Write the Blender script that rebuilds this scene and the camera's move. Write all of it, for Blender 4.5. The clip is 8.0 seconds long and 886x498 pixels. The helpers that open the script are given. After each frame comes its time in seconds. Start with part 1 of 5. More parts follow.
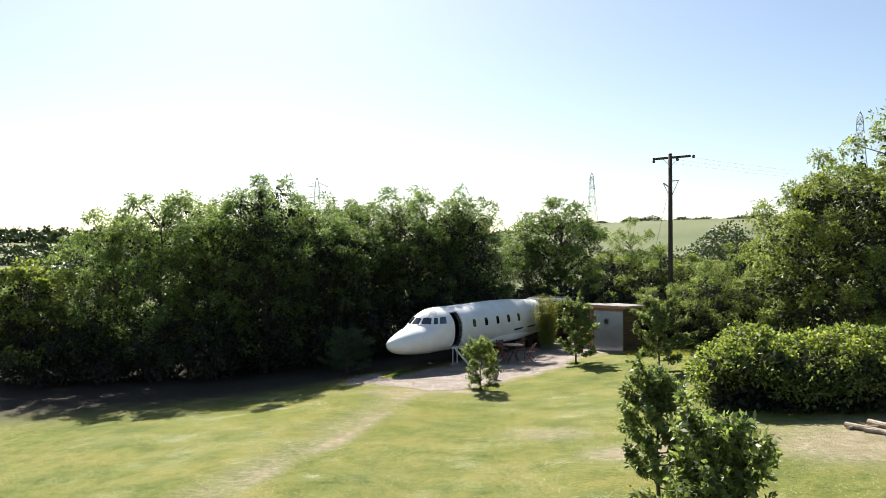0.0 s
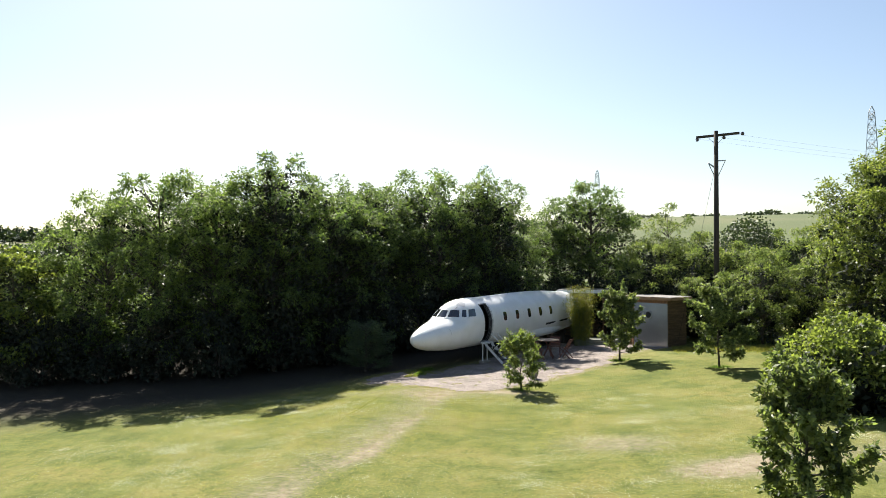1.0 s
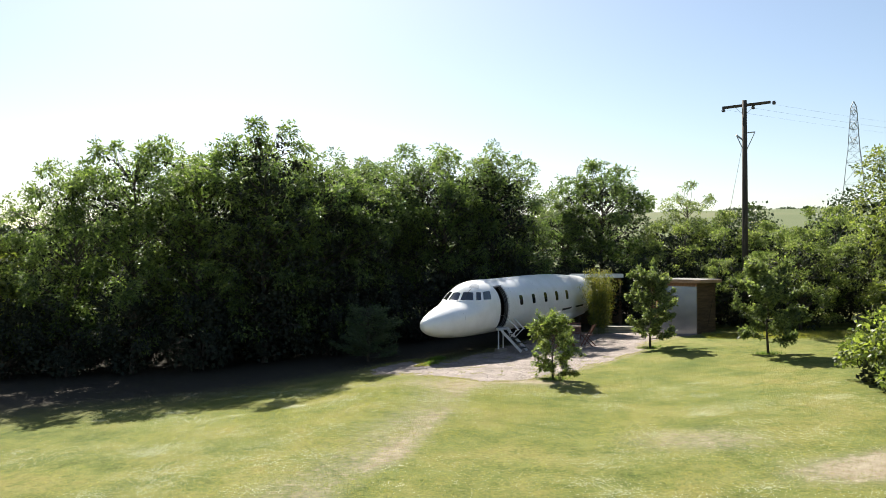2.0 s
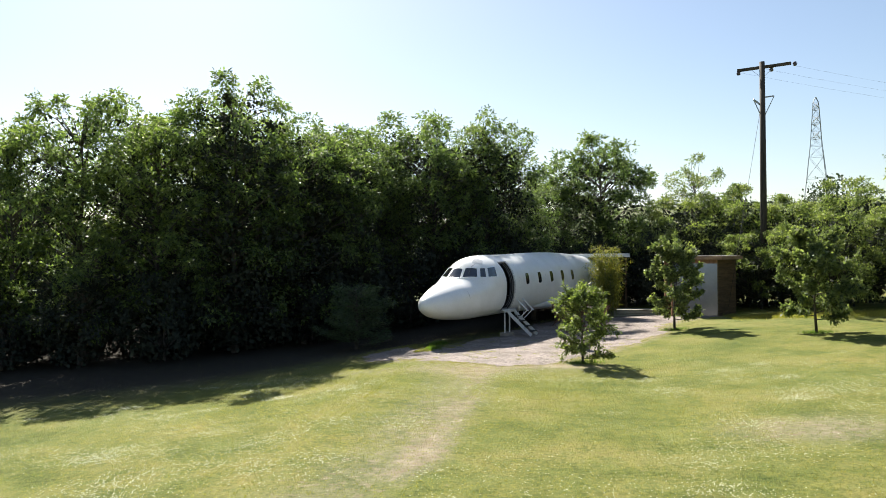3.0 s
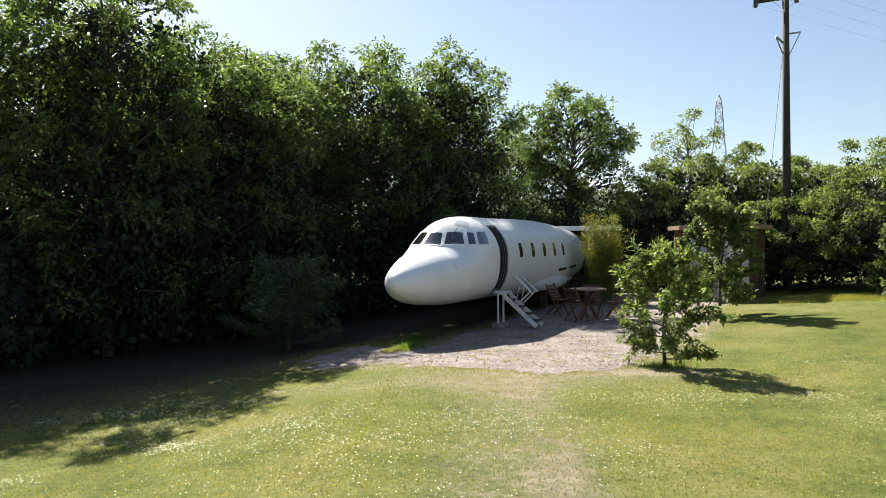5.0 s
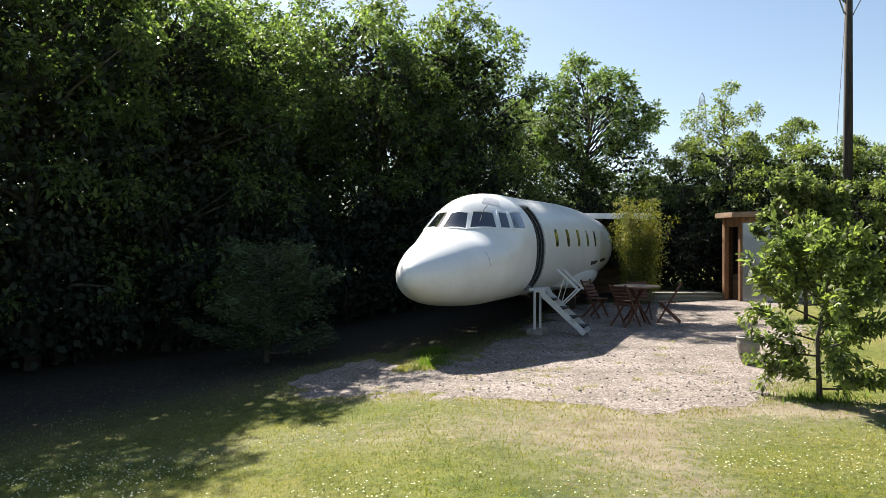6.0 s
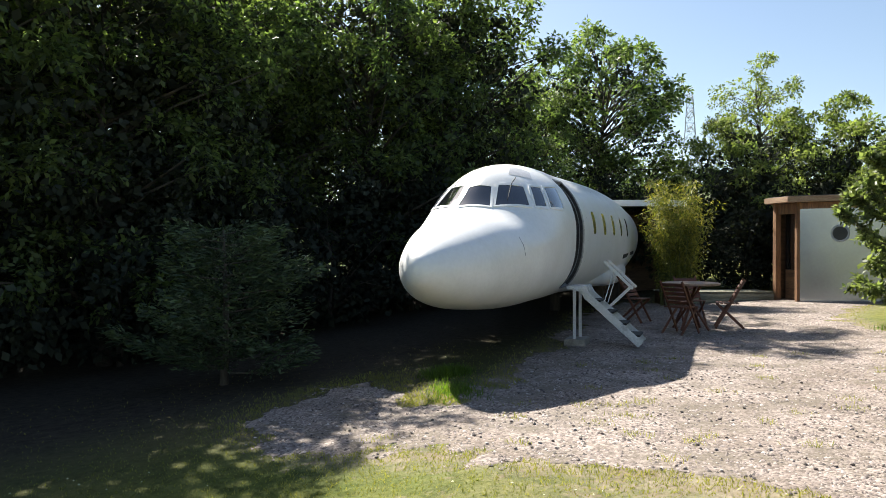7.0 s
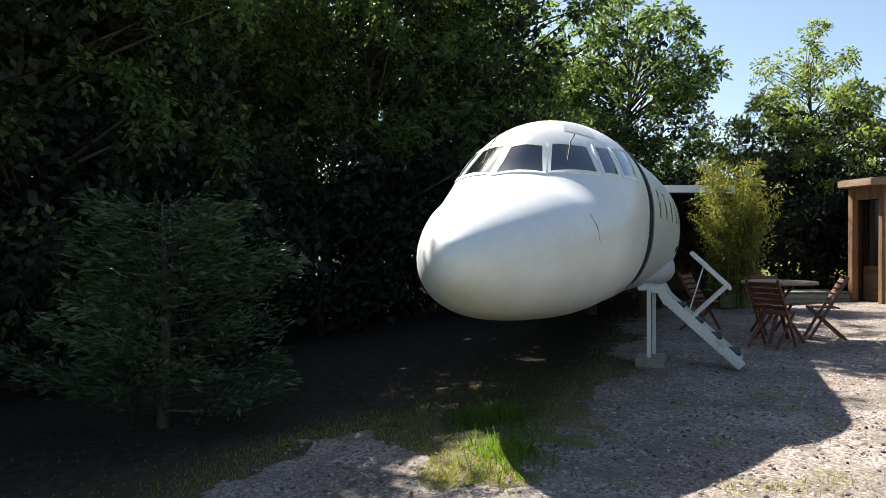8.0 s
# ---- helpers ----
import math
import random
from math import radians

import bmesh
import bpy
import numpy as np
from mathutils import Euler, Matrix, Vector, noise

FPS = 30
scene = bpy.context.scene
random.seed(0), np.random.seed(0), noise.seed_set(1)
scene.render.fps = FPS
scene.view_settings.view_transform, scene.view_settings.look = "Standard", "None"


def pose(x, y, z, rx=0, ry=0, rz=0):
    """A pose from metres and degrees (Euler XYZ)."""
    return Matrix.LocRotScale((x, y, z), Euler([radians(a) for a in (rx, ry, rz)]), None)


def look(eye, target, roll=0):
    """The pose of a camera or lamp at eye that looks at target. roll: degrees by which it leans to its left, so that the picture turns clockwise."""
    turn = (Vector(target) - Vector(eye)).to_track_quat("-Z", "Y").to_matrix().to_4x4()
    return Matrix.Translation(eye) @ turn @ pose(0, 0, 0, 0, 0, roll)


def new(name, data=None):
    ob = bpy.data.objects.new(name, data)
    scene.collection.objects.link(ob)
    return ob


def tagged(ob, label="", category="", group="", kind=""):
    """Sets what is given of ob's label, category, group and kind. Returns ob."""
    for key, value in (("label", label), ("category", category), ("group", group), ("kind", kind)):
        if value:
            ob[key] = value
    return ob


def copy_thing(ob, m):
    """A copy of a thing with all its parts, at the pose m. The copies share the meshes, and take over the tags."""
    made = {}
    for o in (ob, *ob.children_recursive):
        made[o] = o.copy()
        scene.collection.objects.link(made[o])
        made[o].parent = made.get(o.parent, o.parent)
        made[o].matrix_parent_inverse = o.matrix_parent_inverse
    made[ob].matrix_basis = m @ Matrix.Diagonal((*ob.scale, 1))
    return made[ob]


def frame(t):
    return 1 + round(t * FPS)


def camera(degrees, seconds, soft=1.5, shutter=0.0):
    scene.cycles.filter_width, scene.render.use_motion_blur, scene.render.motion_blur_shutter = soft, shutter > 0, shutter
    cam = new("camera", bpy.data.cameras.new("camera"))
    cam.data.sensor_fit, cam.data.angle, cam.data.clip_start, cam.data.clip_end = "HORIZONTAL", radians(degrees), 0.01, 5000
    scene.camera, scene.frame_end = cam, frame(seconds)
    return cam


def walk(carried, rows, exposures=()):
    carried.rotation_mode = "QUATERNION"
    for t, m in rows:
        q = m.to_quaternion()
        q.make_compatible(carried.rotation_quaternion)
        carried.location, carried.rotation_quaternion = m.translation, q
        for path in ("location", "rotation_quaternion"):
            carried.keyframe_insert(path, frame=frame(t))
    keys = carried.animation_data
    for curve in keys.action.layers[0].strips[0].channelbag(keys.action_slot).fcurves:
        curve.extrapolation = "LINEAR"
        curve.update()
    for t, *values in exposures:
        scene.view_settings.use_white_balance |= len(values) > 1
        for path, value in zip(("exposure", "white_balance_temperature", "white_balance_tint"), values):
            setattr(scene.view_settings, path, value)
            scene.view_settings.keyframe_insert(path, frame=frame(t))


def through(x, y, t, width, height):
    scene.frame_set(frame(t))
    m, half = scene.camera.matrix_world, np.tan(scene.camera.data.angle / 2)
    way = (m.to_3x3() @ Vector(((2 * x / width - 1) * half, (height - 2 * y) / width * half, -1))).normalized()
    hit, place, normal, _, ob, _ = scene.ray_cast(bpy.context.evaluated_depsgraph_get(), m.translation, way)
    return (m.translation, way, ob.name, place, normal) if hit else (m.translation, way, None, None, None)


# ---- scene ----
cam = camera(59.9, 8.0, soft=0.8)
PATH = [
    (0, (0.013, 0.358, 5.097), (-0.441, 2.306, 5.118), -0.0),
    (0.5, (-0.865, 1.869, 4.88), (-1.321, 3.816, 4.899), -0.1),
    (1, (-1.877, 3.609, 4.517), (-2.337, 5.556, 4.536), -0.1),
    (1.5, (-2.834, 5.061, 4.126), (-3.29, 7.008, 4.144), -0.1),
    (1.7, (-3.233, 5.65, 3.99), (-3.673, 7.601, 4.004), -0.1),
    (2.8, (-5.348, 9.263, 2.911), (-5.678, 11.235, 2.928), -0.5),
    (3, (-5.702, 9.901, 2.801), (-6.016, 11.877, 2.811), -0.5),
    (3.5, (-6.473, 11.499, 2.497), (-6.721, 13.483, 2.506), -0.5),
    (4, (-7.26, 13.408, 2.27), (-7.439, 15.4, 2.277), -0.6),
    (4.5, (-7.824, 15.165, 2.079), (-7.962, 17.16, 2.085), -0.7),
    (4.7, (-8.041, 15.9, 2.01), (-8.149, 17.897, 2.013), -0.6),
    (5.8, (-9.23, 20.333, 1.745), (-9.247, 22.333, 1.736), 0.0),
    (6, (-9.357, 21.048, 1.703), (-9.369, 23.047, 1.693), 0.0),
    (6.5, (-9.58, 22.683, 1.587), (-9.575, 24.683, 1.578), 0.0),
    (7, (-9.783, 24.348, 1.503), (-9.757, 26.348, 1.49), 0.0),
    (7.5, (-9.932, 25.786, 1.409), (-9.889, 27.786, 1.394), 0.0),
    (8, (-10.091, 27.336, 1.346), (-10.052, 29.336, 1.331), 0.0),
]
walk(cam, [(t, look(eye, target, roll)) for t, eye, target, roll in PATH],
     exposures=[(0.0, 1.30), (4.5, 1.30), (6.0, 1.39), (8.0, 1.53)])

# ---- world and light ----
SUN_FROM = Vector((-0.51, 0.98, 1.0)).normalized()
world = bpy.data.worlds.new("sky")
scene.world = world
world.use_nodes = True
wt = world.node_tree
sky = wt.nodes.new("ShaderNodeTexSky")
sky.sky_type = "NISHITA"
sky.sun_disc = False
sky.sun_elevation = math.asin(SUN_FROM.z)
sky.sun_rotation = math.atan2(SUN_FROM.x, SUN_FROM.y)
sky.altitude, sky.air_density, sky.dust_density, sky.ozone_density = 50, 1.0, 0.8, 0.9
wt.links.new(sky.outputs["Color"], wt.nodes["Background"].inputs["Color"])
wt.nodes["Background"].inputs["Strength"].default_value = 0.056
sun_data = bpy.data.lights.new("sun", "SUN")
sun_data.energy, sun_data.angle, sun_data.color = 4.9, radians(0.53), (1.0, 0.95, 0.86)
sun = new("sun", sun_data)
sun.matrix_world = look(SUN_FROM * 100, (0, 0, 0))

# ---- materials ----
def nodes_of(name):
    m = bpy.data.materials.new(name)
    m.use_nodes = True
    return m, m.node_tree, m.node_tree.nodes["Principled BSDF"]


def ramp(nt, fac, stops):
    r = nt.nodes.new("ShaderNodeValToRGB")
    while len(r.color_ramp.elements) < len(stops):
        r.color_ramp.elements.new(0.5)
    for e, (p, c) in zip(r.color_ramp.elements, stops):
        e.position, e.color = p, (*c, 1)
    nt.links.new(fac, r.inputs[0])
    return r.outputs[0]


def noise_tex(nt, scale, detail=4, rough=0.55, coord="Object", stretch=None):
    tc = nt.nodes.new("ShaderNodeTexCoord")
    out = tc.outputs[coord]
    if stretch:
        mp = nt.nodes.new("ShaderNodeMapping")
        mp.inputs["Scale"].default_value = stretch
        nt.links.new(out, mp.inputs[0])
        out = mp.outputs[0]
    n = nt.nodes.new("ShaderNodeTexNoise")
    n.inputs["Scale"].default_value, n.inputs["Detail"].default_value, n.inputs["Roughness"].default_value = scale, detail, rough
    nt.links.new(out, n.inputs["Vector"])
    return n.outputs["Fac"]


def mix(nt, a, b, fac, mode="MIX"):
    n = nt.nodes.new("ShaderNodeMix")
    n.data_type, n.blend_type = "RGBA", mode
    for sock, v in ((n.inputs["Factor"], fac), (n.inputs["A"], a), (n.inputs["B"], b)):
        if isinstance(v, (int, float)):
            sock.default_value = v
        elif isinstance(v, tuple):
            sock.default_value = (*v, 1)
        else:
            nt.links.new(v, sock)
    return n.outputs["Result"]


def bump(nt, bsdf, height, strength, distance=0.01):
    b = nt.nodes.new("ShaderNodeBump")
    b.inputs["Strength"].default_value, b.inputs["Distance"].default_value = strength, distance
    nt.links.new(height, b.inputs["Height"])
    nt.links.new(b.outputs[0], bsdf.inputs["Normal"])


def surface(name, dark, light, scale=6, rough=0.6, metal=0.0, grain=60, grain_amt=0.25, relief=0.2, stretch=None, spread=(0.35, 0.65)):
    """A worn surface: two tones in large patches, fine grain over them, and relief."""
    m, nt, b = nodes_of(name)
    big = noise_tex(nt, scale, 5, stretch=stretch)
    fine = noise_tex(nt, grain, 3, stretch=stretch)
    col = ramp(nt, big, [(spread[0], dark), (spread[1], light)])
    g = ramp(nt, fine, [(0.3, (1 - grain_amt,) * 3), (0.7, (1 + grain_amt * 0.3,) * 3)])
    nt.links.new(mix(nt, col, g, 1.0, "MULTIPLY"), b.inputs["Base Color"])
    b.inputs["Roughness"].default_value, b.inputs["Metallic"].default_value = rough, metal
    bump(nt, b, fine, relief, 0.004)
    return m


def leaf_material(name, dark, light, through, share=0.35, patch=0.7, rough=0.5, gloss=0.42):
    """Leaves: each its own tint, and light that comes through them."""
    m, nt, b = nodes_of(name)
    geo = nt.nodes.new("ShaderNodeNewGeometry")
    col = ramp(nt, geo.outputs["Random Per Island"], [(0.0, dark), (1.0, light)])
    big = ramp(nt, noise_tex(nt, patch, 3), [(0.3, (0.75, 0.8, 0.8)), (0.7, (1.2, 1.1, 0.95))])
    col = mix(nt, col, big, 1.0, "MULTIPLY")
    nt.links.new(col, b.inputs["Base Color"])
    b.inputs["Roughness"].default_value = rough
    b.inputs["Specular IOR Level"].default_value = gloss
    tr = nt.nodes.new("ShaderNodeBsdfTranslucent")
    nt.links.new(mix(nt, col, through, 1.0, "MULTIPLY"), tr.inputs["Color"])
    sh = nt.nodes.new("ShaderNodeMixShader")
    sh.inputs[0].default_value = share
    nt.links.new(b.outputs[0], sh.inputs[1])
    nt.links.new(tr.outputs[0], sh.inputs[2])
    nt.links.new(sh.outputs[0], nt.nodes["Material Output"].inputs["Surface"])
    return m


LEAF_ASH = leaf_material("leaf_ash", (0.028, 0.041, 0.024), (0.155, 0.20, 0.08), (1.85, 2.2, 0.95), 0.5)
LEAF_YOUNG = leaf_material("leaf_young", (0.045, 0.063, 0.03), (0.175, 0.225, 0.088), (1.85, 2.15, 0.95), 0.5)
# deep hedge shade is put into this near-black leaf colour
LEAF_SHADE = leaf_material("leaf_shade", (0.022, 0.027, 0.022), (0.050, 0.060, 0.046), (1.4, 1.6, 0.8), 0.12, rough=0.8, gloss=0.12)
LEAF_FIR = leaf_material("leaf_fir", (0.036, 0.06, 0.034), (0.105, 0.15, 0.07), (1.4, 1.5, 0.9), 0.2, 3.0)
LEAF_FRUIT = leaf_material("leaf_fruit", (0.04, 0.058, 0.03), (0.22, 0.265, 0.115), (1.7, 1.85, 0.95), 0.46, 2.0)
LEAF_HEDGE = leaf_material("leaf_hedge", (0.045, 0.066, 0.024), (0.24, 0.28, 0.09), (1.75, 1.9, 0.85), 0.45, 1.0)
LEAF_LIGHT = leaf_material("leaf_light", (0.044, 0.062, 0.027), (0.225, 0.27, 0.10), (1.75, 1.95, 0.95), 0.48, 1.5)
LEAF_BAMBOO = leaf_material("leaf_bamboo", (0.05, 0.085, 0.018), (0.33, 0.32, 0.07), (1.4, 1.4, 0.7), 0.42, 1.6)
LEAF_FAR = leaf_material("leaf_far", (0.03, 0.05, 0.022), (0.06, 0.085, 0.035), (1.5, 1.6, 0.9), 0.2, 0.05)
GRASS = leaf_material("grass_blade", (0.15, 0.17, 0.042), (0.31, 0.29, 0.10), (1.4, 1.5, 0.7), 0.5, 0.35)
CANE_GREEN = surface("bamboo_cane", (0.07, 0.10, 0.02), (0.16, 0.17, 0.04), 6, 0.45, grain=30)
GRASS_TALL = leaf_material("long_grass", (0.045, 0.085, 0.012), (0.13, 0.20, 0.03), (1.5, 1.8, 0.7), 0.45, 0.6)
BARK = surface("bark", (0.05, 0.04, 0.03), (0.13, 0.11, 0.085), 4, 0.9, grain=30, grain_amt=0.5, relief=0.6, stretch=(1, 1, 0.25))
WHITE = surface("white_paint", (0.78, 0.78, 0.765), (0.86, 0.86, 0.855), 1.6, 0.34, grain=22, grain_amt=0.05, relief=0.015)
WHITE_WORN = surface("worn_white_paint", (0.25, 0.26, 0.26), (0.66, 0.67, 0.67), 7, 0.5, grain=40, grain_amt=0.2, relief=0.2, spread=(0.26, 0.38))
METAL_GREY = surface("grey_metal", (0.20, 0.21, 0.22), (0.36, 0.37, 0.38), 8, 0.45, 0.3, grain=50, grain_amt=0.2)
RUBBER = surface("black_rubber", (0.012, 0.012, 0.013), (0.03, 0.03, 0.03), 12, 0.7)
LINING = surface("cabin_lining", (0.02, 0.02, 0.021), (0.045, 0.045, 0.045), 3, 0.8)
JAMB = surface("door_jamb_grey", (0.012, 0.012, 0.014), (0.05, 0.05, 0.052), 14, 0.6, grain=40, grain_amt=0.4)
# the eyebrow windows' pale reflection, painted as a flat grey
EYEBROW = surface("eyebrow_reflection", (0.50, 0.50, 0.50), (0.64, 0.64, 0.645), 5, 0.3, grain=30, grain_amt=0.1)
CEDAR = surface("cedar_post", (0.20, 0.095, 0.045), (0.36, 0.19, 0.09), 3, 0.65, grain=20, grain_amt=0.4, relief=0.3, stretch=(4, 4, 0.4))
OAK = surface("brown_cladding", (0.09, 0.055, 0.03), (0.19, 0.115, 0.06), 3, 0.75, grain=18, grain_amt=0.4, relief=0.4, stretch=(0.5, 0.5, 4))
TEAK = surface("red_brown_teak", (0.10, 0.036, 0.021), (0.21, 0.08, 0.043), 5, 0.55, grain=30, grain_amt=0.35, relief=0.2, stretch=(1, 5, 5))
TEAK_TOP = surface("weathered_teak", (0.24, 0.15, 0.10), (0.42, 0.29, 0.2), 5, 0.5, grain=30, grain_amt=0.3, stretch=(1, 6, 6))
DECKWOOD = surface("green_grey_deck", (0.13, 0.13, 0.09), (0.28, 0.27, 0.20), 3, 0.75, grain=24, grain_amt=0.35, stretch=(0.5, 5, 5))
PANEL = surface("pale_grey_panel", (0.46, 0.48, 0.49), (0.56, 0.58, 0.59), 0.9, 0.2, 0.7, grain=18, grain_amt=0.06, relief=0.02)
ROOF_EDGE = surface("weathered_fascia", (0.31, 0.19, 0.11), (0.47, 0.31, 0.19), 3, 0.7, grain=20, grain_amt=0.3, relief=0.3, stretch=(1, 1, 5))
CLAY = surface("grey_glazed_pot", (0.20, 0.175, 0.145), (0.34, 0.31, 0.27), 7, 0.5, grain=40, grain_amt=0.25, relief=0.2)
POLE_WOOD = surface("creosoted_pole", (0.045, 0.035, 0.026), (0.11, 0.085, 0.062), 3, 0.85, grain=24, grain_amt=0.45, relief=0.5, stretch=(2, 2, 0.15))
STEEL = surface("galvanised_steel", (0.30, 0.31, 0.32), (0.45, 0.46, 0.47), 3, 0.5, 0.5)
PYLON_STEEL = surface("pylon_steel", (0.26, 0.28, 0.30), (0.36, 0.38, 0.40), 1, 0.6, 0.2)
PORCELAIN = surface("brown_insulator", (0.05, 0.03, 0.025), (0.09, 0.06, 0.05), 5, 0.25)
LOG_WOOD = surface("cut_log", (0.25, 0.19, 0.13), (0.5, 0.42, 0.32), 5, 0.85, grain=30, grain_amt=0.4, relief=0.5)
ROOF_FELT = surface("grey_roof", (0.15, 0.135, 0.125), (0.25, 0.23, 0.21), 2, 0.8, grain=60)
PETAL = surface("clover_white", (0.40, 0.43, 0.22), (0.60, 0.61, 0.40), 40, 0.7)


def stone_material():
    m, nt, b = nodes_of("gravel_stones")
    geo = nt.nodes.new("ShaderNodeNewGeometry")
    col = ramp(nt, geo.outputs["Random Per Island"], [(0.0, (0.05, 0.04, 0.036)), (0.35, (0.175, 0.14, 0.122)), (0.75, (0.31, 0.252, 0.225)), (1.0, (0.50, 0.44, 0.40))])
    g = ramp(nt, noise_tex(nt, 60, 3), [(0.3, (0.75, 0.75, 0.75)), (0.7, (1.1, 1.1, 1.1))])
    nt.links.new(mix(nt, col, g, 1.0, "MULTIPLY"), b.inputs["Base Color"])
    b.inputs["Roughness"].default_value = 0.8
    return m


STONES = stone_material()


def single_stone_material():
    m, nt, b = nodes_of("single_stones")
    info = nt.nodes.new("ShaderNodeObjectInfo")
    col = ramp(nt, info.outputs["Random"], [(0.0, (0.08, 0.065, 0.055)), (0.4, (0.22, 0.18, 0.155)), (0.8, (0.34, 0.285, 0.25)), (1.0, (0.50, 0.45, 0.41))])
    nt.links.new(col, b.inputs["Base Color"])
    b.inputs["Roughness"].default_value = 0.8
    bump(nt, b, noise_tex(nt, 3, 3), 0.3, 0.2)
    return m


STONE_EACH = single_stone_material()


def gravel_bed_material():
    m, nt, b = nodes_of("gravel_bed")
    tc = nt.nodes.new("ShaderNodeTexCoord")
    v = nt.nodes.new("ShaderNodeTexVoronoi")
    v.inputs["Scale"].default_value = 46
    shift = nt.nodes.new("ShaderNodeTexNoise")
    shift.inputs["Scale"].default_value = 9
    nt.links.new(tc.outputs["Object"], shift.inputs["Vector"])
    nt.links.new(mix(nt, tc.outputs["Object"], shift.outputs["Color"], 0.06, "ADD"), v.inputs["Vector"])
    bw = nt.nodes.new("ShaderNodeRGBToBW")
    nt.links.new(v.outputs["Color"], bw.inputs[0])
    col = ramp(nt, bw.outputs[0], [(0.1, (0.095, 0.075, 0.064)), (0.5, (0.265, 0.215, 0.19)), (0.9, (0.43, 0.37, 0.335))])
    dirt = ramp(nt, noise_tex(nt, 0.9, 5), [(0.3, (0.62, 0.56, 0.48)), (0.5, (0.95, 0.93, 0.9)), (0.7, (1.1, 1.07, 1.03))])
    col = mix(nt, col, dirt, 1.0, "MULTIPLY")
    bare = ramp(nt, noise_tex(nt, 1.7, 7, 0.75), [(0.46, (0, 0, 0)), (0.60, (0.85, 0.85, 0.85))])
    col = mix(nt, col, ramp(nt, noise_tex(nt, 18, 5, 0.7), [(0.3, (0.075, 0.058, 0.04)), (0.7, (0.20, 0.165, 0.12))]), bare)
    nt.links.new(col, b.inputs["Base Color"])
    b.inputs["Roughness"].default_value = 0.9
    inv = nt.nodes.new("ShaderNodeMath")
    inv.operation = "SUBTRACT"
    inv.inputs[0].default_value = 1.0
    nt.links.new(v.outputs["Distance"], inv.inputs[1])
    bump(nt, b, inv.outputs[0], 0.6, 0.012)
    return m


GRAVEL = gravel_bed_material()


def ground_material():
    """Lawn, worn earth and far fields; how worn and how far is stored on the sheet itself."""
    m, nt, b = nodes_of("lawn_and_fields")
    at = nt.nodes.new("ShaderNodeAttribute")
    at.attribute_name = "wear"
    af = nt.nodes.new("ShaderNodeAttribute")
    af.attribute_name = "field"
    lawn = ramp(nt, noise_tex(nt, 0.55, 6, 0.65), [(0.30, (0.074, 0.104, 0.023)), (0.5, (0.15, 0.158, 0.044)), (0.70, (0.255, 0.208, 0.088))])
    tuft = ramp(nt, noise_tex(nt, 14, 5, 0.7), [(0.32, (0.5, 0.56, 0.36)), (0.48, (0.95, 0.97, 0.9)), (0.70, (1.42, 1.36, 1.2))])
    lawn = mix(nt, lawn, tuft, 1.0, "MULTIPLY")
    mott = ramp(nt, noise_tex(nt, 2.6, 5, 0.7), [(0.34, (0.74, 0.84, 0.62)), (0.48, (0.97, 0.98, 0.9)), (0.66, (1.18, 1.08, 1.0))])
    lawn = mix(nt, lawn, mott, 1.0, "MULTIPLY")
    clover = ramp(nt, noise_tex(nt, 1.1, 7, 0.75), [(0.46, (0, 0, 0)), (0.62, (0.55, 0.55, 0.55))])
    lawn = mix(nt, lawn, ramp(nt, noise_tex(nt, 32, 4, 0.7), [(0.35, (0.085, 0.125, 0.026)), (0.66, (0.245, 0.265, 0.08))]), clover)
    earth = ramp(nt, noise_tex(nt, 2.2, 6, 0.7), [(0.3, (0.20, 0.15, 0.09)), (0.7, (0.36, 0.31, 0.22))])
    edge = nt.nodes.new("ShaderNodeMath")
    edge.operation = "MULTIPLY_ADD"
    nt.links.new(noise_tex(nt, 5, 5, 0.7), edge.inputs[0])
    edge.inputs[1].default_value = 1.2
    nt.links.new(at.outputs["Fac"], edge.inputs[2])
    w = ramp(nt, edge.outputs[0], [(0.78, (0, 0, 0)), (1.25, (1, 1, 1))])
    straw = ramp(nt, noise_tex(nt, 7, 6, 0.7), [(0.3, (0.125, 0.125, 0.06)), (0.7, (0.29, 0.265, 0.165))])
    fray = nt.nodes.new("ShaderNodeMath")
    fray.operation = "MULTIPLY_ADD"
    nt.links.new(noise_tex(nt, 1.6, 6, 0.7), fray.inputs[0])
    fray.inputs[1].default_value = 0.30
    nt.links.new(at.outputs["Fac"], fray.inputs[2])
    trod = ramp(nt, fray.outputs[0], [(0.20, (0, 0, 0)), (0.42, (0.85, 0.85, 0.85))])
    near = mix(nt, mix(nt, lawn, straw, trod), earth, w)
    # dark earth tone that also carries the hedgerow's shade as colour
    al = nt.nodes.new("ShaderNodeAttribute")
    al.attribute_name = "soil_shade"
    shaded_earth = ramp(nt, noise_tex(nt, 9, 6, 0.7), [(0.3, (0.022, 0.019, 0.015)), (0.7, (0.075, 0.062, 0.045))])
    near = mix(nt, near, shaded_earth, al.outputs["Fac"])
    crop = ramp(nt, noise_tex(nt, 0.012, 4), [(0.3, (0.09, 0.115, 0.045)), (0.5, (0.12, 0.14, 0.062)), (0.7, (0.17, 0.165, 0.085))])
    nt.links.new(mix(nt, near, crop, af.outputs["Fac"]), b.inputs["Base Color"])
    b.inputs["Roughness"].default_value = 0.95
    b.inputs["Specular IOR Level"].default_value = 0.15
    bump(nt, b, noise_tex(nt, 26, 5, 0.75), 0.8, 0.04)
    return m


GROUND = ground_material()


